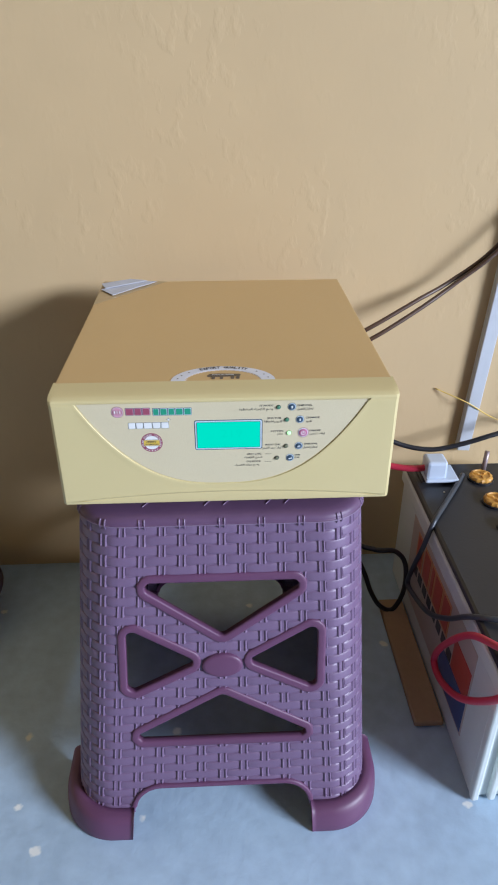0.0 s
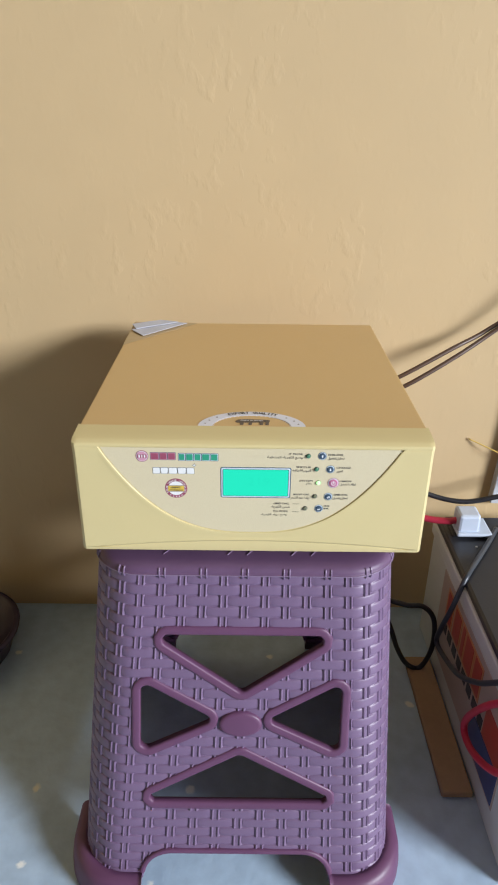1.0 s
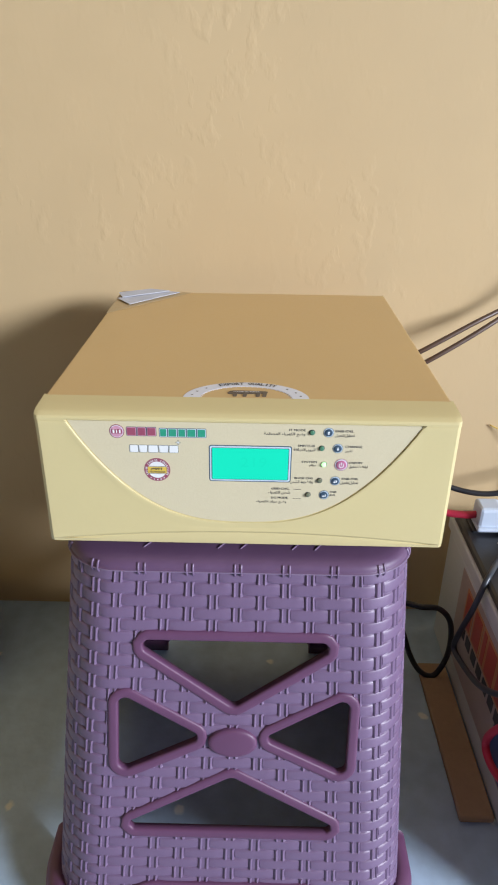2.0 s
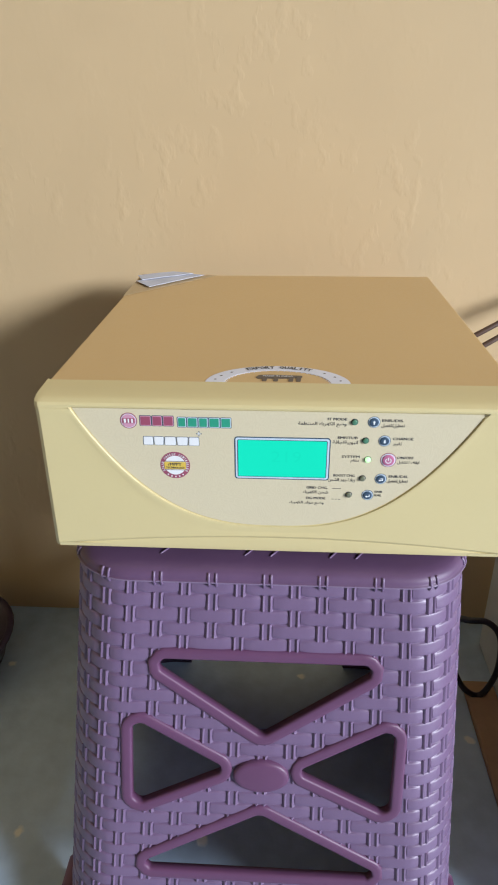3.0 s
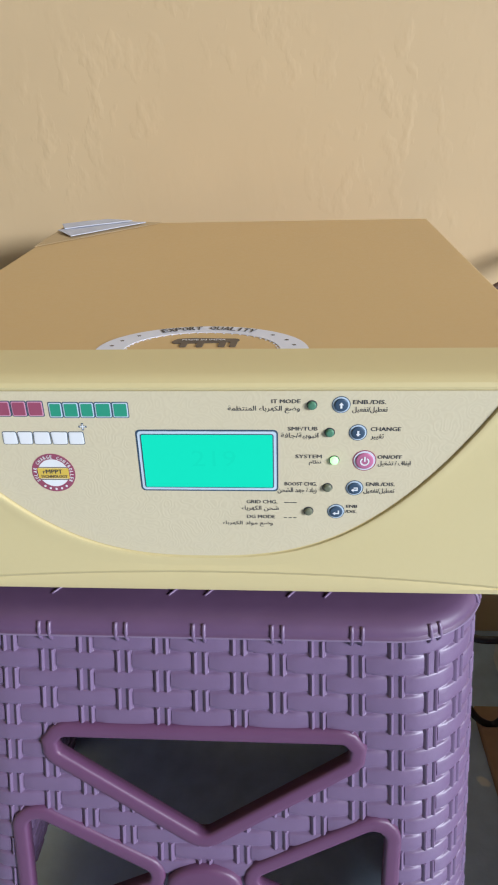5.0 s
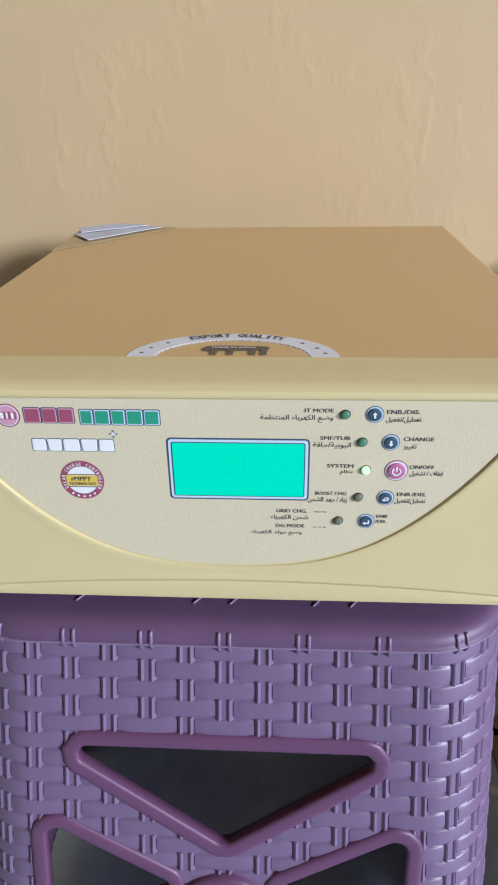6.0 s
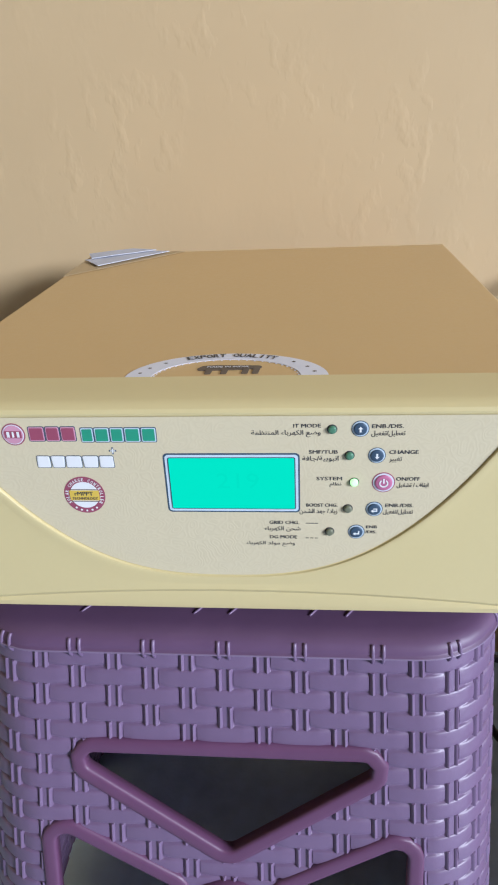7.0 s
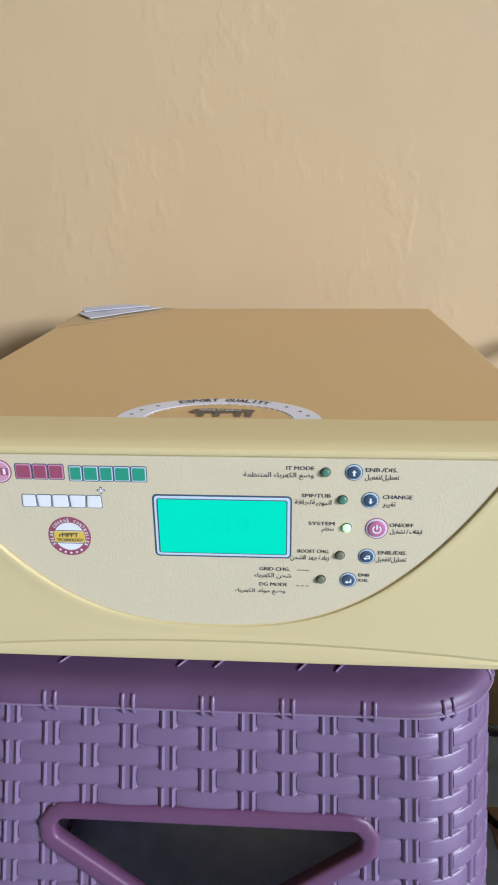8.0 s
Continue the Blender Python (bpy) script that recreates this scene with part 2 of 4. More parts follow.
def smooth_line(pts, per=10):
    """A Catmull-Rom line through the points."""
    p = [Vector(q) for q in pts]
    p = [2 * p[0] - p[1]] + p + [2 * p[-1] - p[-2]]
    out = []
    for i in range(1, len(p) - 2):
        for k in range(per):
            t = k / per
            a, b, c, d = p[i - 1], p[i], p[i + 1], p[i + 2]
            out.append(0.5 * ((2 * b) + (c - a) * t + (2 * a - 5 * b + 4 * c - d) * t * t + (3 * b - a - 3 * c + d) * t ** 3))
    return out + [p[-2]]


def tube(pts, r, sides=12, per=10, closed=False):
    line = smooth_line(pts, per)
    verts, faces = [], []
    up = Vector((0.31, 0.2, 0.93)).normalized()
    for i, q in enumerate(line):
        d = (line[min(i + 1, len(line) - 1)] - line[max(i - 1, 0)]).normalized()
        u = (up - d * up.dot(d)).normalized()
        up = u
        w = d.cross(u)
        verts += [q + r * (math.cos(2 * math.pi * k / sides) * u + math.sin(2 * math.pi * k / sides) * w) for k in range(sides)]
    for i in range(len(line) - 1):
        for k in range(sides):
            j = (k + 1) % sides
            faces.append((i * sides + k, i * sides + j, (i + 1) * sides + j, (i + 1) * sides + k))
    faces += [tuple(range(sides - 1, -1, -1)), tuple(range((len(line) - 1) * sides, len(line) * sides))]
    return verts, faces


def cable(name, pts, r, mat, label, category="cable", per=10):
    v, f = tube(pts, r, per=per)
    return tagged(raw(name, v, f, mat, None, smooth=True), label, category)


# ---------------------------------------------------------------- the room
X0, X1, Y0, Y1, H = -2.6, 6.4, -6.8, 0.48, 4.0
T = 0.15


PLAIN_WALL = material("plain_wall_paint", (0.58, 0.42, 0.22), 0.8, spread=0.06, grain=14, patch=1.6, bump=0.2, bump_scale=40, depth=0.003)


def wall(name, pieces, label, paint=WALL):
    bm = bmesh.new()
    for lo, hi in pieces:
        box(lo, hi, bm=bm)
    return tagged(part(name, bm, paint), label, "wall", kind="structure")


tagged(part("floor", box((X0 - T, Y0 - T, -0.12), (X1 + T, Y1 + T, 0)), FLOOR),
       "blue-grey smooth cement floor with pale paint specks", "floor", kind="structure")
# unseen ceiling, its grey kept dark to cut the bounced fill
tagged(part("ceiling", box((X0 - T, Y0 - T, H), (X1 + T, Y1 + T, H + 0.12)), CEIL), "plain grey ceiling, unseen, darkened to cut bounce", "ceiling", kind="structure")
wall("wall_north", [((X0 - T, Y1, 0), (X1 + T, Y1 + T, H))], "cream painted plaster wall with uneven trowel marks")
# unseen wall, set close by so that it bounces warm fill from the left
wall("wall_west", [((X0 - T, Y0, 0), (X0, Y1, H))], "cream painted plaster wall, plain", PLAIN_WALL)
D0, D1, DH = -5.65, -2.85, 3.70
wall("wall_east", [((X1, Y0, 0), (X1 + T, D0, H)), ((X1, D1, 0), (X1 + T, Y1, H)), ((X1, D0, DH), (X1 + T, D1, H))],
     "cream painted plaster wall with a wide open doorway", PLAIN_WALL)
wall("wall_south", [((X0 - T, Y0 - T, 0), (X1 + T, Y0, H))], "cream painted plaster wall, plain", PLAIN_WALL)
tagged(part("ground", box((-60, -60, -0.3), (60, 60, -0.125)), GROUND), "dusty bare ground outside the room", "ground", kind="structure")


# ---------------------------------------------------------------- moulded stool
SX = -0.0095               # the stool's middle under the seat
ZT = 0.4565                # where the weave begins, under the shoulder
COL, ROW = 52, 32          # strands round the stool, bands down it


def mid(z):
    """The stool stands a little askew: its middle at height z."""
    return SX - 0.019 * (0.456 - z)


def stool_ring(z):
    """Front y, back y, half width and corner radius of the shell at height z."""
    d = 0.456 - z
    return -0.009 - 0.175 * d, 0.300 + 0.10 * d, 0.1695 + 0.072 * d, 0.055


def shell_point(u, z, out=0.0):
    """The shell at column u (0: middle of the front, growing to the right side) and height z, pushed out by out."""
    yf, yb, a, rc = stool_ring(z)
    u = u % COL
    fx, sy = a - rc, (yb - yf) / 2 - rc
    ym = (yf + yb) / 2
    r = rc + out
    if u > COL / 2:
        p = shell_point(COL - u, z, out)
        return Vector((2 * mid(z) - p.x, p.y, p.z))
    if u <= 5:
        return Vector((mid(z) + fx * u / 5, yf - out, z))
    if u <= 9:
        a_ = (u - 5) / 4 * math.pi / 2
        return Vector((mid(z) + fx + r * math.sin(a_), yf + rc - r * math.cos(a_), z))
    if u <= 17:
        return Vector((mid(z) + a + out, yf + rc + 2 * sy * (u - 9) / 8, z))
    if u <= 21:
        a_ = (u - 17) / 4 * math.pi / 2
        return Vector((mid(z) + fx + r * math.cos(a_), yb - rc + r * math.sin(a_), z))
    return Vector((mid(z) + fx * (26 - u) / 5, yb + out, z))


def rounded(poly, r, n=6):
    """A polygon with its corners rounded; r: one radius, or one for each corner."""
    k, out = len(poly), []
    for i in range(k):
        p, q, s = Vector(poly[i - 1]), Vector(poly[i]), Vector(poly[(i + 1) % k])
        d1, d2 = (p - q).normalized(), (s - q).normalized()
        rad = r[i] if isinstance(r, (list, tuple)) else r
        half = d1.angle(d2) / 2
        cut = rad / math.tan(half)
        c = q + (d1 + d2).normalized() * (rad / math.sin(half))
        a, b = q + d1 * cut - c, q + d2 * cut - c
        for j in range(n + 1):
            v = a.lerp(b, j / n)
            out.append(tuple(c + v.normalized() * rad))
    return out


def inside(x, z, poly):
    hit, k = False, len(poly)
    for i in range(k):
        (x1, z1), (x2, z2) = poly[i], poly[(i + 1) % k]
        if (z1 > z) != (z2 > z) and x < (x2 - x1) * (z - z1) / (z2 - z1) + x1:
            hit = not hit
    return hit


# openings in the front and back, in x from the stool's middle and height
HOLES = [
    rounded([(-0.1118, 0.3828), (0.1118, 0.3828), (0.0, 0.3035)], [0.0085, 0.0085, 0.010]),
    rounded([(-0.1188, 0.3228), (-0.0266, 0.2686), (-0.1206, 0.2210)], [0.009, 0.008, 0.009]),
    rounded([(0.1188, 0.3228), (0.1206, 0.2210), (0.0266, 0.2686)], [0.009, 0.009, 0.008]),
    rounded([(0.0, 0.2222), (0.1315, 0.1490), (-0.1315, 0.1490)], [0.011, 0.0075, 0.0075]),
]
ARCH = rounded([(-0.125, -0.02), (-0.113, 0.072), (0.113, 0.072), (0.125, -0.02)], [0.001, 0.036, 0.036, 0.001], 8)


SIDE_HOLES = [[(x * 0.8, z) for x, z in hole] for hole in HOLES]


def local(p, side):
    """How far a point of the shell lies from the middle of its panel."""
    if side:
        yf, yb, a, rc = stool_ring(p.z)
        return p.y - (yf + yb) / 2
    return p.x - mid(p.z)


def weave_height(fu, fv, over):
    """Relief of the plaited moulding in one cell; fu, fv from -0.5 to 0.5, over: the strand pair lies on top."""
    a = abs(fu)
    strand = 0.0021 * math.sqrt(max(0.0, 1 - ((a - 0.135) / 0.066) ** 2)) if abs(a - 0.135) < 0.066 else 0.0
    strand = max(strand, 0.0007)
    # the band narrows where it dips under a strand pair
    half = 0.475 if not over else 0.395 + 0.08 * min(1.0, max(0.0, (a - 0.22) / 0.28))
    band = max(0.0, 1 - (abs(fv) / half) ** 10)
    if over:
        if a < 0.205:
            return strand
        return 0.0 if a < 0.232 else 0.0015 * band * (0.55 + 0.45 * (a - 0.232) / 0.268)
    if abs(fv) > 0.44:
        return strand if a < 0.205 else 0.0014 * band
    return 0.0015 * band * (1 + 0.12 * (1 - (a / 0.5) ** 2))


def woven_shell(name, u0, u1, holes, parent, side=False):
    """One side of the plaited shell from column u0 to u1, with openings (x, z) left free."""
    subs_u = [-0.5, -0.39, -0.29, -0.236, -0.229, -0.204, -0.198, -0.18, -0.135, -0.09, -0.072, -0.066, -0.04, 0.04, 0.066, 0.072, 0.09, 0.135, 0.18, 0.198, 0.204, 0.229, 0.236, 0.29, 0.39]
    subs_v = [-0.5, -0.478, -0.445, -0.435, -0.395, -0.34, -0.15, 0.15, 0.34, 0.395, 0.435, 0.445, 0.478]
    us = [(c, s) for c in range(u0, u1) for s in subs_u] + [(u1 - 1, 0.5)]
    vs = [(r, s) for r in range(ROW) for s in subs_v] + [(ROW - 1, 0.5)]
    zb = 0.030
    pitch = (ZT - zb) / ROW
    verts, faces, index = [], [], {}
    flat = []
    for r, sv in vs:
        z = ZT - (r + 0.5 + sv) * pitch
        line = []
        for c, su in us:
            h = weave_height(su, sv, (c + r) % 2 == 1)
            p = shell_point(c + su, z, h)
            line.append(len(verts))
            verts.append(p)
        flat.append(line)
    for i in range(len(vs) - 1):
        for j in range(len(us) - 1):
            q = (flat[i][j], flat[i + 1][j], flat[i + 1][j + 1], flat[i][j + 1])
            if any(inside(local(verts[k], side), verts[k].z, h) for h in holes for k in q):
                continue
            faces.append(q)
    used = sorted({k for f in faces for k in f})
    index = {k: i for i, k in enumerate(used)}
    ob = raw(name, [verts[k] for k in used], [tuple(index[k] for k in f) for f in faces], WEAVE, parent, smooth=True)
    ob.data.set_sharp_from_angle(angle=radians(38))
    return ob


def surface(x, z, out, back=False):
    """A point at x from the middle and height z, on the front or back of the shell, or on a side ("east", "west")."""
    yf, yb, a, rc = stool_ring(z)
    if back in ("east", "west"):
        return Vector((mid(z) + (a + out) * (1 if back == "east" else -1), (yf + yb) / 2 + x, z))
    return Vector((mid(z) + x, (yb + out) if back else (yf - out), z))


def rim(name, poly, parent, width=0.0092, height=0.0036, back=False, whole=True):
    """A smooth raised moulding round an opening, with its inner wall."""
    k = len(poly)
    cx, cz = sum(p[0] for p in poly) / k, sum(p[1] for p in poly) / k
    area = sum(poly[i][0] * poly[(i + 1) % k][1] - poly[(i + 1) % k][0] * poly[i][1] for i in range(k))
    sign = 1 if area > 0 else -1
    prof = [(width * 0.95, -0.0046), (0.0004, -0.0050), (-0.0012, -0.0046), (-0.0012, 0.0016), (-0.0006, 0.0030), (0.0006, height - 0.0002), (0.0020, height), (width * 0.55, height),
            (width * 0.82, height - 0.0002), (width * 0.95, height - 0.0010), (width, height - 0.0022), (width, -0.001)]
    verts, faces = [], []
    for i in range(k):
        p, q, s = Vector(poly[i - 1]), Vector(poly[i]), Vector(poly[(i + 1) % k])
        d = (s - p).normalized()
        nrm = Vector((d.y, -d.x)) * sign
        for o, h in prof:
            w = q + nrm * o
            verts.append(surface(w.x, w.y, h, back))
    m = len(prof)
    for i in range(k):
        j = (i + 1) % k
        if not whole and min(poly[i][1], poly[j][1]) < 0.034:
            continue
        for c in range(m - 1):
            faces.append((i * m + c, i * m + c + 1, j * m + c + 1, j * m + c))
    return raw(name, verts, faces, RIM, parent, "smooth glossy plum moulding", smooth=True)


def foot(name, u0, u1, parent):
    """A flared foot that wraps a corner from column u0 to u1."""
    prof = [(0.000, 0.054), (0.0085, 0.054), (0.0140, 0.0515), (0.0175, 0.046), (0.0190, 0.038), (0.0195, 0.020), (0.0185, 0.004), (0.0165, 0.0), (0.0120, 0.0),
            (0.005, 0.030), (-0.003, 0.045)]
    n, m = 28, len(prof)
    verts, faces = [], []
    for i in range(n + 1):
        t = i / n
        u = u0 + (u1 - u0) * t
        near = min(u, abs(u - COL / 2), COL - u)
        lift = 0.70 + 0.10 * min(1, max(0, (near - 4.15) / 4.5))
        for o, z in prof:
            verts.append(shell_point(u, z * lift, o))
    for i in range(n):
        for c in range(m):
            d = (c + 1) % m
            faces.append((i * m + c, i * m + d, (i + 1) * m + d, (i + 1) * m + c))
    faces += [tuple(range(m)), tuple(range(n * m + m - 1, n * m - 1, -1))]
    return raw(name, verts, faces, RIM, parent, "smooth flared plum foot", smooth=True)


def shoulder(parent):
    """The rounded shoulder and the slotted seat on top."""
    prof = [(0.0, ZT - 0.002), (0.0040, ZT - 0.0012), (0.0049, ZT - 0.0002), (0.0046, ZT + 0.0010), (0.0036, ZT + 0.0012), (0.0034, ZT + 0.0026), (0.0026, ZT + 0.0052), (0.0004, ZT + 0.0078), (-0.0040, ZT + 0.0098),
            (-0.012, ZT + 0.0110), (-0.028, ZT + 0.0115), (-0.045, ZT + 0.0115), (-0.048, ZT + 0.006)]
    n, m = 104, len(prof)
    verts, faces = [], []
    for i in range(n):
        for o, z in prof:
            p = shell_point(i * COL / n, ZT, max(o, -0.05))
            verts.append(Vector((p.x, p.y, z)))
    for i in range(n):
        j = (i + 1) % n
        for c in range(m - 1):
            faces.append((i * m + c, i * m + c + 1, j * m + c + 1, j * m + c))
    raw("shoulder", verts, faces, SHOULDER, parent, "smooth rounded plum seat edge", smooth=True)
    for i in range(14):
        x = SX - 0.115 + i * 0.0177
        part("seat_slat", box((x - 0.0068, 0.034, ZT + 0.005), (x + 0.0068, 0.256, ZT + 0.0115), 0.002, 1), SHOULDER, parent)


def strand_tips(parent):
    """Ends of the upright strands that run over the edge of the seat."""
    for c in range(-8, 9, 2):
        for s in (-0.135, 0.135):
            pts = []
            for o, z in ((0.0012, ZT - 0.006), (0.0041, ZT - 0.001), (0.0036, ZT + 0.0022), (0.0028, ZT + 0.0048), (0.0008, ZT + 0.0074)):
                p = shell_point(c + s, ZT, o)
                pts.append((p.x, p.y, z))
            v, f = tube(pts, 0.0012, 10, 3)
            raw("strand_tip", v, f, WEAVE, parent, smooth=True)
    # thin ridge in paler plastic: the edge highlight is put into its colour
    line = [shell_point(-8 + 0.25 * i, ZT, 0.0046) for i in range(65)]
    v, f = tube(line, 0.0007, 6, 1)
    raw("mould_line", v, f, RIDGE_GLINT, parent, "thin moulded ridge with its highlight painted pale", smooth=True)
    # short ridges added in lighter plastic for the glints on the seat pattern
    for x in (-0.100, -0.028, -0.006, 0.044, 0.066):
        v, f = tube([(x - 0.002, 0.010, ZT + 0.0110), (x + 0.002, 0.015, ZT + 0.0117), (x + 0.006, 0.021, ZT + 0.0113)], 0.0009, 6, 3)
        raw("seat_ridge", v, f, WEAVE, parent, smooth=True)


stool = thing("plastic_stool", (SX, 0.15, 0), "plum purple plastic stool with a moulded wicker pattern", "stool")
FIX = stool.matrix_world.inverted()
woven_shell("front_panel", -7, 8, HOLES + [ARCH], stool)
woven_shell("side_panel", 8, 19, SIDE_HOLES, stool, True)
woven_shell("back_panel", 19, 34, HOLES + [ARCH], stool)
woven_shell("side_panel", 34, 45, SIDE_HOLES, stool, True)
for hole in HOLES:
    rim("opening_rim", hole, stool)
    rim("opening_rim", hole, stool, back=True)
for hole in SIDE_HOLES:
    rim("opening_rim", hole, stool, back="east")
    rim("opening_rim", hole, stool, back="west")
for back in (False, True):
    pts = [p for p in ARCH]
    rim("arch_rim", pts, stool, width=0.006, height=0.0045, back=back, whole=False)
for u0, u1 in ((4.15, 10.0), (16.0, 21.85), (30.15, 36.0), (42.0, 47.85)):
    foot("foot", u0, u1, stool)
shoulder(stool)
strand_tips(stool)
# oval boss in the middle of the front lattice
ov, of = [], []
for k, (o, s) in enumerate(((0.001, 1.0), (0.0042, 1.0), (0.0056, 0.93), (0.0062, 0.78), (0.0064, 0.0))):
    for i in range(32):
        a = 2 * math.pi * i / 32
        ov.append(surface(0.0254 * s * math.cos(a), 0.2645 + 0.0165 * s * math.sin(a), o))
for k in range(4):
    for i in range(32):
        of.append((k * 32 + i, k * 32 + (i + 1) % 32, (k + 1) * 32 + (i + 1) % 32, (k + 1) * 32 + i))
raw("oval_boss", ov, of, RIM, stool, "smooth oval plum boss", smooth=True)
for ob in stool.children:
    ob.matrix_parent_inverse = FIX


# ---------------------------------------------------------------- solar inverter
HW, MX, BZ, TZ, BACK = 0.1850, -0.0025, 0.480, 0.6155, 0.413
inverter = thing("solar_inverter", (0, 0.2, BZ), "cream and gold solar inverter with a lit green display", "inverter")


def z_arc(x):
    return 0.5045 + 0.1095 * (abs(x + 0.0052) / 0.1595) ** 2.6


def z_low(x):
    return 0.4940 - 0.0085 * (abs(x) / 0.16) ** 2


def fascia(parent):
    """Moulded front: a smile-shaped step, a soft belly below it, a rolled top edge."""
    n = 120
    xs = [MX - HW + 2 * HW * i / n for i in range(n + 1)]
    xs = sorted(xs + [-0.1612, 0.1522])
    verts, faces, rows = [], [], []
    top = 0.6075
    for x in xs:
        za, zl = min(z_arc(x), top), z_low(x)
        inn = z_arc(x) < top
        e = min(1.0, (HW - abs(x - MX)) / 0.004)
        edge = 0.0022 * (1 - math.sqrt(max(0, 1 - (1 - e) ** 2)))
        # the step is deep at the ends of the smile and nearly flat at its foot
        d = 0.0010 if inn else -0.002
        high = min(1.0, 0.15 + abs(x + 0.005) / 0.13) if inn else 1.0
        base = 0.0003 - 0.0007 * high
        lip = base - 0.0004 * high
        col = [(0.006, BZ - 0.0), (0.0006, BZ + 0.0006), (0.0, BZ + 0.004), (0.0009, zl - 0.0010), (-0.0006, zl + 0.0016)]
        for k in (0.3, 0.6, 0.9):
            z = zl + 0.0022 + max(0.0, za - zl - 0.0022 - 0.0105 * min(1.0, (za - zl) / 0.022)) * k * 0.95
            col.append((-0.0006 + (base + 0.0006) * k, z))
        w = min(1.0, (za - zl) / 0.022)
        col += [(base - 0.0001, za - 0.0105 * w), (base - 0.0002 * high, za - 0.0075 * w), (base - 0.0005 * high, za - 0.0040 * w), (lip, za - 0.0016), (lip + 0.0001, za - 0.0009), (lip + 0.0004 * high, za - 0.0004),
                (d, min(za + 0.0001, top - 0.0002)), (d, max(za + 0.0012, za + (top - za) * 0.4) if inn else top - 0.0001), (d, top)]
        # rolled edge above the overlay
        col += [(-0.0018, top + 0.0008), (-0.0020, top + 0.0022), (-0.0012, top + 0.0042), (0.0012, top + 0.0060), (0.006, top + 0.0073), (0.018, top + 0.0080), (0.034, TZ + 0.0008), (0.036, TZ - 0.002)]
        rows.append([len(verts) + i for i in range(len(col))])
        verts += [(x, y + edge, z) for y, z in col]
    m = len(rows[0])
    for a, b in zip(rows, rows[1:]):
        faces += [(a[i], b[i], b[i + 1], a[i + 1]) for i in range(m - 1)]
    for line in (rows[0], rows[-1]):
        k = len(verts)
        verts += [(verts[i][0], 0.036, verts[i][2]) for i in line]
        q = [(line[i], line[i + 1], k + i + 1, k + i) for i in range(m - 1)]
        faces += q
    return raw("fascia", verts, faces, FASCIA, parent, "cream moulded plastic front", smooth=False)


def casing(parent):
    bm = box((MX - HW + 0.0012, 0.0335, BZ + 0.0008), (MX + HW - 0.0012, BACK, TZ), 0.0016, 2)
    return part("casing", bm, CASE, parent, "gold powder-coated sheet steel cover")


case = casing(inverter)
front = fascia(inverter)
# soft normals on the belly, sharp at the step
front.data.polygons.foreach_set("use_smooth", [True] * len(front.data.polygons))
front.data.set_sharp_from_angle(angle=radians(28))

# overlay film in the recess
ring = []
for i in range(61):
    x = -0.1600 + 0.311 * i / 60
    ring.append((x, z_arc(x) + 0.0010))
ring = [p for p in ring if p[1] < 0.6066] + [(0.1500, 0.6066), (-0.1590, 0.6066)]
PY = 0.0007
v, f = prism(ring, PY, PY + 0.0004)
overlay = raw("overlay", v, f, PANEL, inverter, "pale cream printed film with wavy lines")


def print_plate(name, outline, mat, layer=1, parent=overlay, inner=None, label=""):
    y = PY - 0.00016 * layer
    v, f = prism(outline, y, y + 0.00012, inner)
    return raw(name, v, f, mat, parent, label)


# letters by joining form: alone, end, start, middle
FORMS = {"ا": "FE8D FE8E", "ب": "FE8F FE90 FE91 FE92", "ة": "FE93 FE94", "ت": "FE95 FE96 FE97 FE98", "ج": "FE9D FE9E FE9F FEA0", "ح": "FEA1 FEA2 FEA3 FEA4",
         "د": "FEA9 FEAA", "ر": "FEAD FEAE", "ز": "FEAF FEB0", "ش": "FEB5 FEB6 FEB7 FEB8", "ض": "FEBD FEBE FEBF FEC0", "ط": "FEC1 FEC2 FEC3 FEC4",
         "ظ": "FEC5 FEC6 FEC7 FEC8", "ع": "FEC9 FECA FECB FECC", "غ": "FECD FECE FECF FED0", "ف": "FED1 FED2 FED3 FED4", "ق": "FED5 FED6 FED7 FED8",
         "ك": "FED9 FEDA FEDB FEDC", "ل": "FEDD FEDE FEDF FEE0", "م": "FEE1 FEE2 FEE3 FEE4", "ن": "FEE5 FEE6 FEE7 FEE8", "ه": "FEE9 FEEA FEEB FEEC",
         "و": "FEED FEEE", "ي": "FEF1 FEF2 FEF3 FEF4", "ء": "FE80"}


def shaped(text):
    """Arabic letters joined and set from right to left."""
    out = []
    for i, ch in enumerate(text):
        if ch not in FORMS:
            out.append(ch)
            continue
        forms = FORMS[ch].split()
        before = i > 0 and text[i - 1] in FORMS and len(FORMS[text[i - 1]].split()) == 4 and len(forms) > 1
        after = len(forms) == 4 and i + 1 < len(text) and text[i + 1] in FORMS and len(FORMS[text[i + 1]].split()) > 1
        out.append(chr(int(forms[(1 if before else 0) + (2 if after else 0)], 16)))
    return "".join(reversed(out))


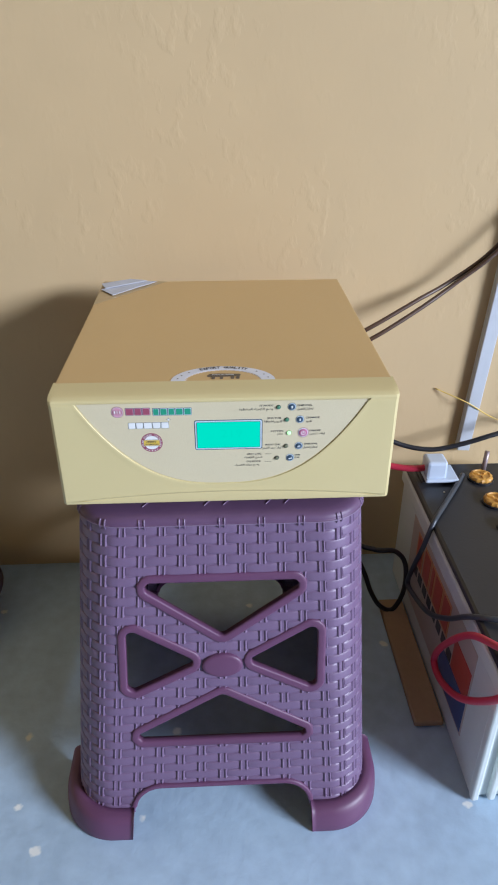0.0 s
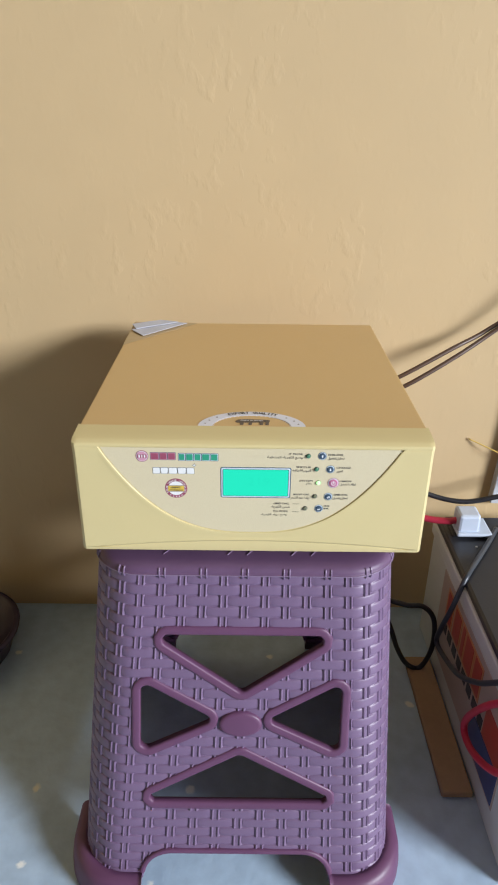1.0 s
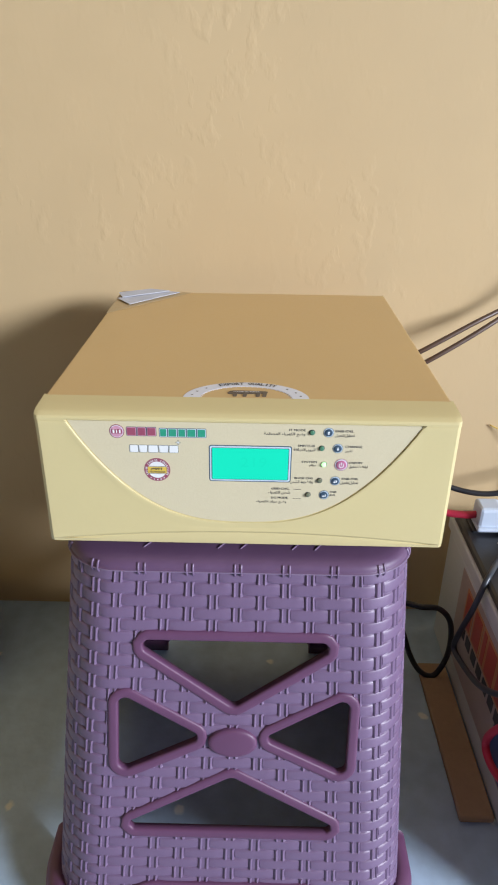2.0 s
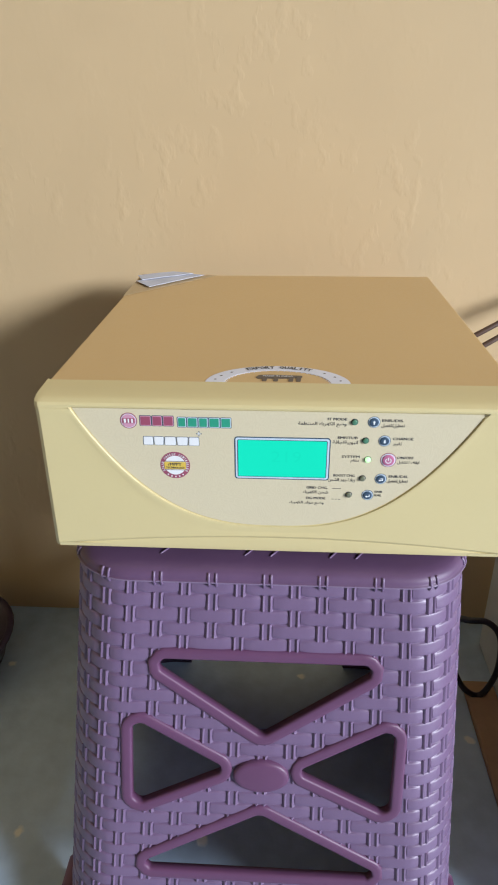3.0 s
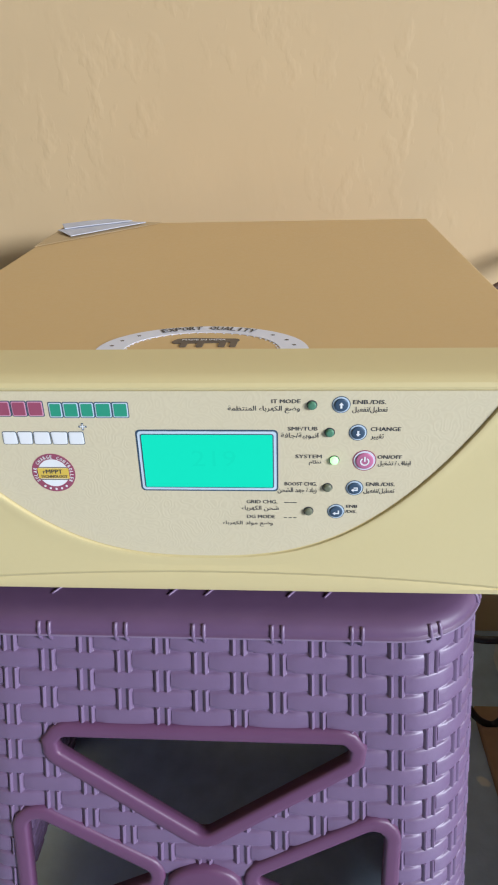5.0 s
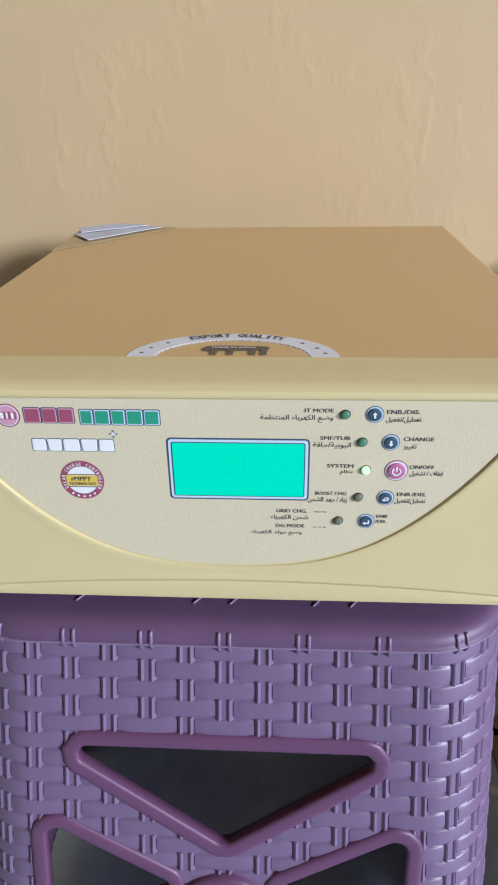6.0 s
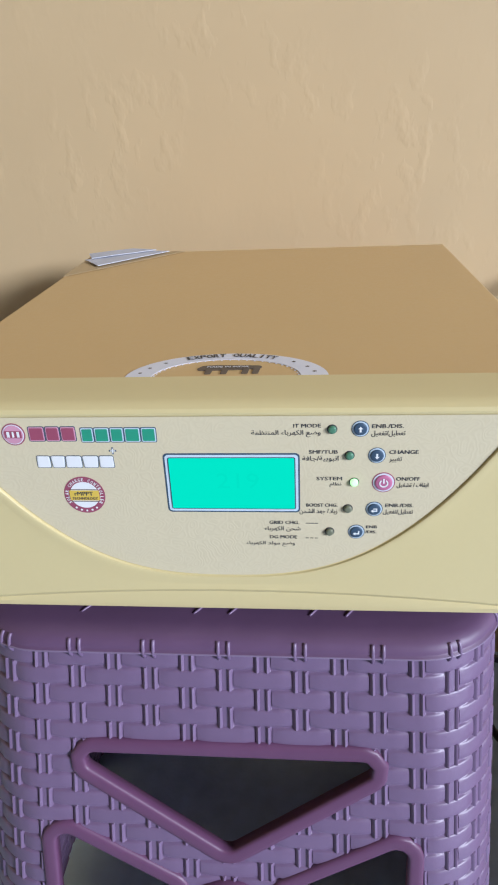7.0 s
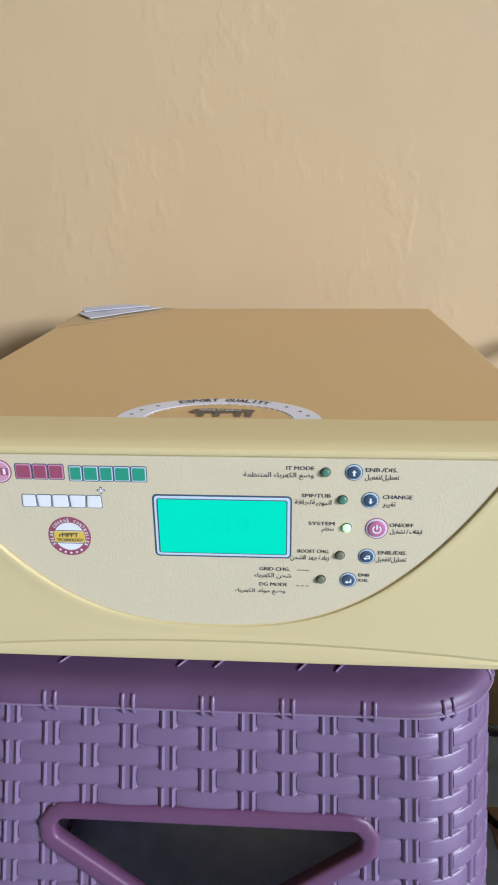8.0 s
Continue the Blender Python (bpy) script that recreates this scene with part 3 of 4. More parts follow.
def lettering(name, text, m, width, height, mat, parent, align="LEFT", label="", bold=0.0):
    """Flat lettering fitted to a width and a height, at the pose m (x along the line, y up)."""
    curve = bpy.data.curves.new(name, "FONT")
    curve.body, curve.fill_mode, curve.resolution_u = text, "FRONT", 2
    ob = bpy.data.objects.new(name, curve)
    scene.collection.objects.link(ob)
    me = bpy.data.meshes.new_from_object(ob.evaluated_get(bpy.context.evaluated_depsgraph_get()))
    bpy.data.objects.remove(ob)
    bpy.data.curves.remove(curve)
    me.name = name
    co = np.empty(len(me.vertices) * 3)
    me.vertices.foreach_get("co", co)
    co = co.reshape(-1, 3)
    lo, hi = co.min(0), co.max(0)
    co[:, 0] = (co[:, 0] - lo[0]) / max(1e-6, hi[0] - lo[0]) * width
    if align == "RIGHT":
        co[:, 0] -= width
    if align == "MIDDLE":
        co[:, 0] -= width / 2
    co[:, 1] = (co[:, 1] - lo[1]) / max(1e-6, hi[1] - lo[1]) * height
    co[:, 2] = 0
    me.vertices.foreach_set("co", co.ravel())
    if bold:
        # a second impression beside the first thickens the strokes
        bm = bmesh.new()
        bm.from_mesh(me)
        twin = bmesh.ops.duplicate(bm, geom=bm.verts[:] + bm.edges[:] + bm.faces[:])["geom"]
        bmesh.ops.translate(bm, vec=(bold, bold * 0.4, 0.00003), verts=[g for g in twin if isinstance(g, bmesh.types.BMVert)])
        bm.to_mesh(me)
        bm.free()
    me.transform(m)
    me.update()
    return tagged(hang(new(name, me), mat, parent), label)


def on_panel(x, z, layer=1):
    return pose(x, PY - 0.00016 * layer, z, 90, 0, 0)


# captions beside lamps and keys: text, left x, base z, width, height
for text, x, z, w, h in (("IT MODE", 0.0340, 0.6000, 0.0142, 0.0021), ("SMF/TUB", 0.0420, 0.5848, 0.0150, 0.0021), ("SYSTEM", 0.0460, 0.5688, 0.0135, 0.0021),
                         ("BOOST CHG.", 0.0405, 0.5522, 0.0168, 0.0021), ("GRID CHG.", 0.0200, 0.5408, 0.0165, 0.0022), ("DG MODE", 0.0200, 0.5312, 0.0152, 0.0022),
                         ("ENB./DIS.", 0.0742, 0.5995, 0.0160, 0.0022), ("CHANGE", 0.0836, 0.5846, 0.0150, 0.0022), ("ON/OFF", 0.0880, 0.5686, 0.0123, 0.0022),
                         ("ENB./DIS.", 0.0830, 0.5522, 0.0150, 0.0022), ("ENB", 0.0733, 0.5385, 0.0058, 0.0018), ("/DIS.", 0.0730, 0.5352, 0.0058, 0.0018)):
    lettering("caption", text, on_panel(x, z), w, h, INK, overlay, bold=0.00018)
for text, x, z, w, h in (("وضع الكهرباء المنتظمة", 0.0120, 0.5945, 0.0360, 0.0042), ("انبوبية/جافة", 0.0385, 0.5798, 0.0190, 0.0038), ("نظام", 0.0530, 0.5646, 0.0062, 0.0030),
                         ("زيادة جهد الشحن", 0.0368, 0.5472, 0.0205, 0.0038), ("شحن الكهرباء", 0.0172, 0.5358, 0.0200, 0.0036), ("وضع مولد الكهرباء", 0.0065, 0.5258, 0.0275, 0.0036),
                         ("تعطيل/تفعيل", 0.0740, 0.5945, 0.0172, 0.0036), ("تغيير", 0.0838, 0.5795, 0.0065, 0.0034), ("ايقاف / تشغيل", 0.0885, 0.5640, 0.0165, 0.0034),
                         ("تعطيل/تفعيل", 0.0820, 0.5472, 0.0160, 0.0036)):
    lettering("caption", shaped(text), on_panel(x, z), w, h, INK, overlay, bold=0.00010)
print_plate("rule", [(0.0402, 0.5413), (0.0470, 0.5413), (0.0470, 0.5417), (0.0402, 0.5417)], INK)
for i in range(3):
    x = 0.0400 + i * 0.0026
    print_plate("rule", [(x, 0.5315), (x + 0.0018, 0.5315), (x + 0.0018, 0.5319), (x, 0.5319)], INK)

# maker's mark: a ring with a bar and two plain words as blocks, all without letters
mark = print_plate("maker_mark", circle(-0.1165, 0.5968, 0.0066, 36), MAROON, 1, label="round pink and maroon emblem")
print_plate("disc", circle(-0.1165, 0.5968, 0.0059, 36), STICKER, 2, mark)
print_plate("disc", circle(-0.1165, 0.5968, 0.0054, 36), PINK, 3, mark)
print_plate("disc", round_rect(-0.1212, 0.5948, -0.1118, 0.5990, 0.0006), MAROON, 4, mark)
for x, w in ((-0.1192, 0.0016), (-0.1165, 0.0010), (-0.1137, 0.0014)):
    print_plate("bar", [(x - w / 2, 0.5953), (x + w / 2, 0.5953), (x + w / 2, 0.5986), (x - w / 2, 0.5986)], WHITE, 5, mark)


def word_blocks(name, x0, z0, widths, high, gap, mat, edge, halo, rim_w, lean=0.0):
    """A word as plain upright blocks, each with a dark outline and a pale line inside it."""
    x = x0
    for k, w in enumerate(widths):
        cut = lean if k % 2 else -lean
        def block(g, r):
            lo, hi = min(0.0, cut), max(0.0, cut)
            return rounded([(x - g - lo * 0.4, z0 + high + g), (x - g + hi, z0 - g), (x + w + g - hi, z0 - g), (x + w + g + lo * 0.4, z0 + high + g)][::-1], r, 2)
        base = print_plate(name, block(rim_w, 0.0009), edge, 1)
        print_plate("halo", block(rim_w * 0.55, 0.0007), halo, 2, base)
        print_plate("fill", block(0.0, 0.0005), mat, 3, base)
        x += w + gap


word_blocks("word_block", -0.1072, 0.5935, (0.0072, 0.0062, 0.0066), 0.0070, 0.0022, MAROON, NAVY, PINK, 0.0010)
word_blocks("word_block", -0.0785, 0.5928, (0.0054, 0.0066, 0.0058, 0.0070, 0.0066), 0.0070, 0.0020, GREEN, NAVY, ICE, 0.0010)
word_blocks("word_block", -0.1058, 0.5772, (0.0066, 0.0068, 0.0078, 0.0078, 0.0070), 0.0060, 0.0015, WHITE, NAVY, WHITE, 0.0008, 0.0006)
print_plate("plus_sign", [(-0.0632 + a * 1.3, 0.5868 + b * 1.3) for a, b in ((-0.0004, -0.0016), (0.0004, -0.0016), (0.0004, -0.0004), (0.0016, -0.0004), (0.0016, 0.0004), (0.0004, 0.0004),
                                                              (0.0004, 0.0016), (-0.0004, 0.0016), (-0.0004, 0.0004), (-0.0016, 0.0004), (-0.0016, -0.0004), (-0.0004, -0.0004))], NAVY)
print_plate("plus_sign", [(-0.0632 + a, 0.5868 + b) for a, b in ((-0.0003, -0.0014), (0.0003, -0.0014), (0.0003, -0.0003), (0.0014, -0.0003), (0.0014, 0.0003), (0.0003, 0.0003),
                                                              (0.0003, 0.0014), (-0.0003, 0.0014), (-0.0003, 0.0003), (-0.0014, 0.0003), (-0.0014, -0.0003), (-0.0003, -0.0003))], WHITE, 2)

# round badge
badge = print_plate("badge", circle(-0.0828, 0.5592, 0.0117, 40), MAROON, 1, label="round maroon and white badge with an amber band")
print_plate("badge_field", circle(-0.0828, 0.5592, 0.0083, 40), WHITE, 2, badge)
print_plate("badge_band", round_rect(-0.0912, 0.5558, -0.0744, 0.5622, 0.0004, 2), AMBER, 3, badge)
for z in (0.5626, 0.5551):
    print_plate("badge_line", [(-0.0905, z), (-0.0751, z), (-0.0751, z + 0.0004), (-0.0905, z + 0.0004)], SMUDGE, 4, badge)
lettering("badge_word", "rMPPT", on_panel(-0.0884, 0.5590, 4), 0.0105, 0.0024, INK, badge, bold=0.0002)
lettering("badge_word", "TECHNOLOGY", on_panel(-0.0900, 0.5563, 4), 0.0145, 0.0018, SMUDGE, badge, bold=0.00015)
word = "SOLAR CHARGE CONTROLLER"
for i, ch in enumerate(word):
    if ch == " ":
        continue
    a = radians(208 - i * 236 / (len(word) - 1))
    m = on_panel(-0.0828, 0.5592, 3) @ pose(0, 0, 0, 0, 0, math.degrees(a) - 90) @ pose(0, 0.0089, 0)
    lettering("badge_letter", ch, m, 0.0011 if ch != "I" else 0.0004, 0.0019, WHITE, badge, "MIDDLE", bold=0.00015)
for i in range(5):
    a = radians(234 + i * 18)
    print_plate("badge_star", circle(-0.0828 + 0.0100 * math.cos(a), 0.5592 + 0.0100 * math.sin(a), 0.0007, 5, math.pi / 2), WHITE, 3, badge)

# display
window = print_plate("display", round_rect(-0.0362, 0.5485, 0.0372, 0.5852, 0.0024), NAVY, 1, inverter, label="lit turquoise display in a dark blue outline")
print_plate("display_border", round_rect(-0.0353, 0.5494, 0.0363, 0.5843, 0.0018), ICE, 2, window)
print_plate("display_line", round_rect(-0.0339, 0.5507, 0.0349, 0.5829, 0.0012), NAVY, 3, window)
print_plate("screen", round_rect(-0.0333, 0.5512, 0.0343, 0.5824, 0.0008), SCREEN, 4, window, label="glowing turquoise liquid crystal screen")
print_plate("screen_edge", [(-0.0331, 0.5513), (0.0341, 0.5513), (0.0341, 0.5527), (-0.0331, 0.5524)], SEGMENT, 5, window)
lettering("digits", "219", on_panel(-0.0078, 0.5640, 5), 0.0230, 0.0095, SEGMENT, window)


def dome(name, x, z, r, high, mat, parent, y=PY, label=""):
    v, f, n = [], [], 28
    prof = [(1.0, 0.0), (1.0, 0.45), (0.93, 0.75), (0.75, 0.95), (0.4, 1.0)]
    for s, h in prof:
        v += [(x + r * s * math.cos(2 * math.pi * i / n), y - high * h, z + r * s * math.sin(2 * math.pi * i / n)) for i in range(n)]
    for k in range(len(prof) - 1):
        f += [(k * n + i, k * n + (i + 1) % n, (k + 1) * n + (i + 1) % n, (k + 1) * n + i) for i in range(n)]
    f.append(tuple(range((len(prof) - 1) * n, len(prof) * n)))
    return raw(name, v, f, mat, parent, label, smooth=True)


for x, z, mat, label in ((0.0540, 0.5990, LED_OFF, "unlit green indicator"), (0.0632, 0.5838, LED_OFF, "unlit green indicator"), (0.0660, 0.5678, LED_ON, "glowing pale green indicator"),
                         (0.0630, 0.5512, LED_DIM, "unlit olive indicator"), (0.0533, 0.5362, LED_DIM, "unlit olive indicator")):
    lens = dome("indicator", x, z, 0.0022, 0.0016, mat, inverter, PY - 0.0003, label)
    print_plate("indicator_ring", circle(x, z, 0.0027, 28), INK, 1, lens)


def glyph(kind, x, z, key):
    if kind in "ud":
        s = 1 if kind == "u" else -1
        pts = [(0, 1.7), (1.2, 0.3), (0.5, 0.3), (0.5, -1.5), (-0.5, -1.5), (-0.5, 0.3), (-1.2, 0.3)]
        print_plate("arrow", [(x + a * 0.001, z + s * b * 0.001) for a, b in pts], WHITE, 9, key)
    elif kind == "p":
        n, out, inn = 20, [], []
        for i in range(n + 1):
            a = radians(125 + 290 * i / n)
            out.append((x + 0.0024 * math.cos(a), z + 0.0024 * math.sin(a)))
            inn.append((x + 0.0017 * math.cos(a), z + 0.0017 * math.sin(a)))
        print_plate("power_sign", out + inn[::-1], WHITE, 9, key)
        print_plate("power_sign", [(x - 0.0004, z), (x + 0.0004, z), (x + 0.0004, z + 0.0028), (x - 0.0004, z + 0.0028)], WHITE, 9, key)
    else:
        h = 0.0011 if kind == "b" else 0.0
        pts = [(-1.9, -0.6), (-0.5, -1.7), (-0.5, -1.0), (1.6, -1.0), (1.6, 1.0), (-0.6, 1.0), (-0.6, 0.4), (1.0, 0.4), (1.0, -0.3), (-0.5, -0.3), (-0.5, 0.3)]
        if kind == "e":
            pts = [(-1.9, -0.6), (-0.5, -1.7), (-0.5, -1.0), (1.6, -1.0), (1.6, 1.2), (0.9, 1.2), (0.9, -0.3), (-0.5, -0.3), (-0.5, 0.4)]
        print_plate("arrow", [(x + a * 0.001, z + b * 0.001) for a, b in pts], WHITE, 9, key)


for x, z, kind in ((0.0684, 0.5992, "u"), (0.0774, 0.5838, "d"), (0.0815, 0.5676, "p"), (0.0772, 0.5510, "b"), (0.0680, 0.5362, "e")):
    big = 1.32 if kind == "p" else 1.0
    key = print_plate("push_button", circle(x, z, 0.0046 * big, 36), MAROON if kind == "p" else NAVY, 1, inverter,
                      label="round magenta power key" if kind == "p" else "round navy membrane key with a white arrow")
    print_plate("key_ring", circle(x, z, 0.0042 * big, 36), STICKER if kind == "p" else ICE, 2, key)
    dome("key_cap", x, z, 0.0035 * big, 0.0008, MAGENTA if kind == "p" else NAVY, key, PY - 0.0004)
    glyph(kind, x, z, key)

# half-round sticker on the cover
ST = TZ + 0.0004


def flat_on_top(name, outline, mat, parent, layer=0, label=""):
    z = ST + layer * 0.00018
    v = [(x, y, z) for x, y in outline] + [(x, y, z - 0.0003) for x, y in outline]
    k = len(outline)
    f = [tuple(range(k)), tuple(range(2 * k - 1, k - 1, -1))] + [(i, k + i, k + (i + 1) % k, (i + 1) % k) for i in range(k)]
    return raw(name, v, f, mat, parent, label)


def arc_xy(r, a0, a1, n):
    return [(-0.0042 + r * 1.45 * math.cos(radians(a0 + (a1 - a0) * i / n)), 0.0336 + r * math.sin(radians(a0 + (a1 - a0) * i / n))) for i in range(n + 1)]


seal = flat_on_top("quality_sticker", arc_xy(0.0395, 0, 180, 40) + arc_xy(0.0290, 180, 0, 40), STICKER, inverter, label="half-round white quality sticker")
word = "EXPORT QUALITY"
for i, ch in enumerate(word):
    if ch == " ":
        continue
    a = 119.5 - i * 61 / (len(word) - 1)
    x, y = -0.0042 + 0.0326 * 1.45 * math.cos(radians(a)), 0.0336 + 0.0326 * math.sin(radians(a))
    t = math.degrees(math.atan2(-math.cos(radians(a)), 1.45 * math.sin(radians(a))))
    lettering("seal_letter", ch, pose(x, y, ST + 0.0003, 0, 0, t), 0.0009 if ch == "I" else 0.0034, 0.0056, INK, seal, "MIDDLE", bold=0.0004)
for a in (12, 26, 42, 138, 154, 168):
    x, y = -0.0042 + 0.0350 * 1.45 * math.cos(radians(a)), 0.0336 + 0.0350 * math.sin(radians(a))
    flat_on_top("seal_star", [(x + (0.0013 if k % 2 else 0.0006) * math.cos(k * math.pi / 5), y + (0.0013 if k % 2 else 0.0006) * math.sin(k * math.pi / 5)) for k in range(10)], SMUDGE, seal, 1)
for a in range(6, 180, 7):
    x, y = -0.0042 + 0.0283 * 1.45 * math.cos(radians(a)), 0.0336 + 0.0283 * math.sin(radians(a))
    flat_on_top("seal_dot", [(x + 0.0005 * math.cos(k * math.pi / 3), y + 0.0005 * math.sin(k * math.pi / 3)) for k in range(6)], STICKER, seal, 0)
# plain dark emblem under the arc
emblem = flat_on_top("seal_emblem", rounded([(-0.0240, 0.0440), (-0.0190, 0.0520), (-0.0100, 0.0530), (0.0150, 0.0515), (0.0160, 0.0470), (0.0000, 0.0450)], 0.0025, 4), SMUDGE, seal, 0, "plain dark emblem shape")
for x in (-0.0150, -0.0060, 0.0060, 0.0120):
    flat_on_top("seal_emblem", rounded([(x - 0.0018, 0.0385), (x + 0.0018, 0.0385), (x + 0.0026, 0.0472), (x - 0.0012, 0.0472)], 0.0008, 2), SMUDGE, seal, 0.5)
lettering("seal_word", "MADE IN INDIA", pose(-0.0042, 0.0475, ST + 0.0005), 0.0240, 0.0022, STICKER, seal, "MIDDLE", bold=0.0002)

# vents and screws on the side of the cover
for i in range(9):
    part("vent_slot", box((MX + HW - 0.0016, 0.12 + i * 0.014, 0.515), (MX + HW - 0.0006, 0.126 + i * 0.014, 0.565), 0.0004, 1), BATT_TOP, case)
for y in (0.06, 0.38):
    for s in (-1, 1):
        v, f = tube([(MX + s * (HW - 0.0025), y, 0.50), (MX + s * (HW + 0.0006), y, 0.50)], 0.004, 12, 1)
        raw("screw", v, f, LEAD, case)
for x in (-0.12, 0.12):
    for y in (0.085, 0.23):
        part("rubber_foot", box((x - 0.010, y - 0.010, ZT + 0.0116), (x + 0.010, y + 0.010, BZ + 0.002), 0.002, 1), BATT_TOP, inverter)
bpy.context.view_layer.update()
for ob in inverter.children:
    ob.matrix_parent_inverse = inverter.matrix_world.inverted()

# folded leaflet in a polythene sleeve, lying on the back corner of the cover
leaflet = thing("leaflet", (-0.15, 0.37, TZ), "folded white paper leaflet in a yellowed plastic sleeve", "leaflet")
inv = leaflet.matrix_world.inverted()


def sheet(name, quad, z0, lift, mat, label="", n=10, thick=0.0006, seed=0.0):
    """A thin, slightly buckled sheet over four corners."""
    a, b, c, d = (Vector(q) for q in quad)
    v, f = [], []
    for side in (0, 1):
        for i in range(n + 1):
            for j in range(n + 1):
                p = a.lerp(b, i / n).lerp(d.lerp(c, i / n), j / n)
                w = noise.noise(Vector((p.x * 30 + seed, p.y * 30, seed)))
                v.append((p.x, p.y, z0 + lift * (0.5 + 0.5 * w) * (0.3 + 0.7 * j / n) + (thick if side == 0 else 0)))
    s = (n + 1) ** 2
    for i in range(n):
        for j in range(n):
            q = [i * (n + 1) + j, (i + 1) * (n + 1) + j, (i + 1) * (n + 1) + j + 1, i * (n + 1) + j + 1]
            f += [tuple(q), tuple(s + k for k in reversed(q))]
    ring = [i * (n + 1) for i in range(n + 1)] + [n * (n + 1) + j for j in range(1, n + 1)] + [i * (n + 1) + n for i in range(n - 1, -1, -1)] + [j for j in range(n - 1, 0, -1)]
    for k in range(len(ring)):
        p, q = ring[k], ring[(k + 1) % len(ring)]
        f.append((p, s + p, s + q, q))
    ob = raw(name, v, f, mat, leaflet, label, smooth=False)
    ob.matrix_parent_inverse = inv
    return ob


sheet("sleeve", [(-0.1855, 0.300), (-0.088, 0.409), (-0.120, 0.412), (-0.1855, 0.412)], TZ + 0.0003, 0.0015, SLEEVE, "thin yellowed plastic sleeve", thick=0.0003)
sheet("page", [(-0.163, 0.338), (-0.104, 0.404), (-0.130, 0.409), (-0.184, 0.365)], TZ + 0.0018, 0.0015, PAPER, "creased white printed page", seed=3.1)
sheet("page", [(-0.177, 0.366), (-0.118, 0.404), (-0.145, 0.412), (-0.186, 0.388)], TZ + 0.0036, 0.002, PAPER, "creased white printed page", seed=7.7)


# ---------------------------------------------------------------- battery and wiring
BX0, BX1, BY0, BY1, BH = 0.335, 0.553, -0.066, 0.425, 0.262
battery = thing("battery", ((BX0 + BX1) / 2, (BY0 + BY1) / 2, 0), "white lead-acid battery with a black lid and orange vent caps", "battery")
part("case", box((BX0, BY0, 0.0), (BX1, BY1, 0.222), 0.006, 2), BATT_CASE, battery, "white ribbed plastic case")
for i in range(9):
    x = BX0 + 0.0045 + i * 0.0242
    part("rib", box((x - 0.0055, BY0 - 0.008, 0.002), (x + 0.0055, BY0 + 0.004, 0.214), 0.003, 2), BATT_CASE, battery)
part("lid", box((BX0 - 0.004, BY0 - 0.010, 0.222), (BX1 + 0.004, BY1 + 0.004, BH - 0.012), 0.005, 2), BATT_CASE, battery, "pale grey lid edge")
part("lid_top", box((BX0 - 0.003, BY0 - 0.006, BH - 0.013), (BX1 - 0.010, BY1 - 0.006, BH), 0.006, 2), BATT_TOP, battery, "black lid top")
label_ob = part("side_label", box((BX0 - 0.0008, 0.000, 0.045), (BX0 + 0.002, 0.330, 0.212), 0.0005, 1), LABEL_ORANGE, battery, "faded label with red and orange blocks")
part("label_field", box((BX0 - 0.0016, 0.004, 0.050), (BX0 + 0.001, 0.120, 0.110), 0.0004, 1), LABEL_BLUE, label_ob)
part("label_field", box((BX0 - 0.0016, 0.004, 0.112), (BX0 + 0.001, 0.075, 0.170), 0.0004, 1), LABEL_RED, label_ob)
for i, w in enumerate((0.028, 0.030, 0.012, 0.034, 0.030)):
    y = 0.290 - (0.0, 0.042, 0.084, 0.104, 0.148)[i]
    part("label_block", box((BX0 - 0.0014, y - w - 0.005, 0.135), (BX0 + 0.001, y + 0.005, 0.200), 0.0004, 1), LABEL_ORANGE_EDGE, label_ob)
    part("label_block", box((BX0 - 0.0018, y - w, 0.140), (BX0 + 0.001, y, 0.195), 0.0004, 1), LABEL_RED, label_ob)
for i in range(8):
    y = 0.295 - i * 0.028
    part("label_block", box((BX0 - 0.0016, y - 0.020, 0.112), (BX0 + 0.001, y, 0.132), 0.0004, 1), INK, label_ob)


def vent_cap(x, y, parent):
    v, f, n = [], [], 28
    prof = [(0.020, 0.0), (0.020, 0.006), (0.0188, 0.0085), (0.0155, 0.010), (0.014, 0.0082), (0.004, 0.0082)]
    for r, h in prof:
        for i in range(n):
            a = 2 * math.pi * i / n
            rr = r * (1 + 0.03 * math.cos(14 * a)) if r > 0.0185 else r
            v.append((x + rr * math.cos(a), y + rr * math.sin(a), BH + h))
    for k in range(len(prof) - 1):
        f += [(k * n + i, k * n + (i + 1) % n, (k + 1) * n + (i + 1) % n, (k + 1) * n + i) for i in range(n)]
    f.append(tuple(range((len(prof) - 1) * n, len(prof) * n)))
    cap = raw("vent_cap", v, f, CAP, parent, "orange ridged vent cap", smooth=False)
    for a in range(3):
        m = pose(x, y, BH + 0.0105, 0, 0, 30 + 120 * a)
        bm = box((0.004, -0.0022, -0.003), (0.0145, 0.0022, 0.0005), 0.0008, 1)
        bm.transform(m)
        part("grip", bm, CAP, cap)
    v, f = tube([(x, y, BH), (x, y, BH + 0.003)], 0.023, 24, 1)
    raw("cap_seat", v, f, BATT_TOP, cap)


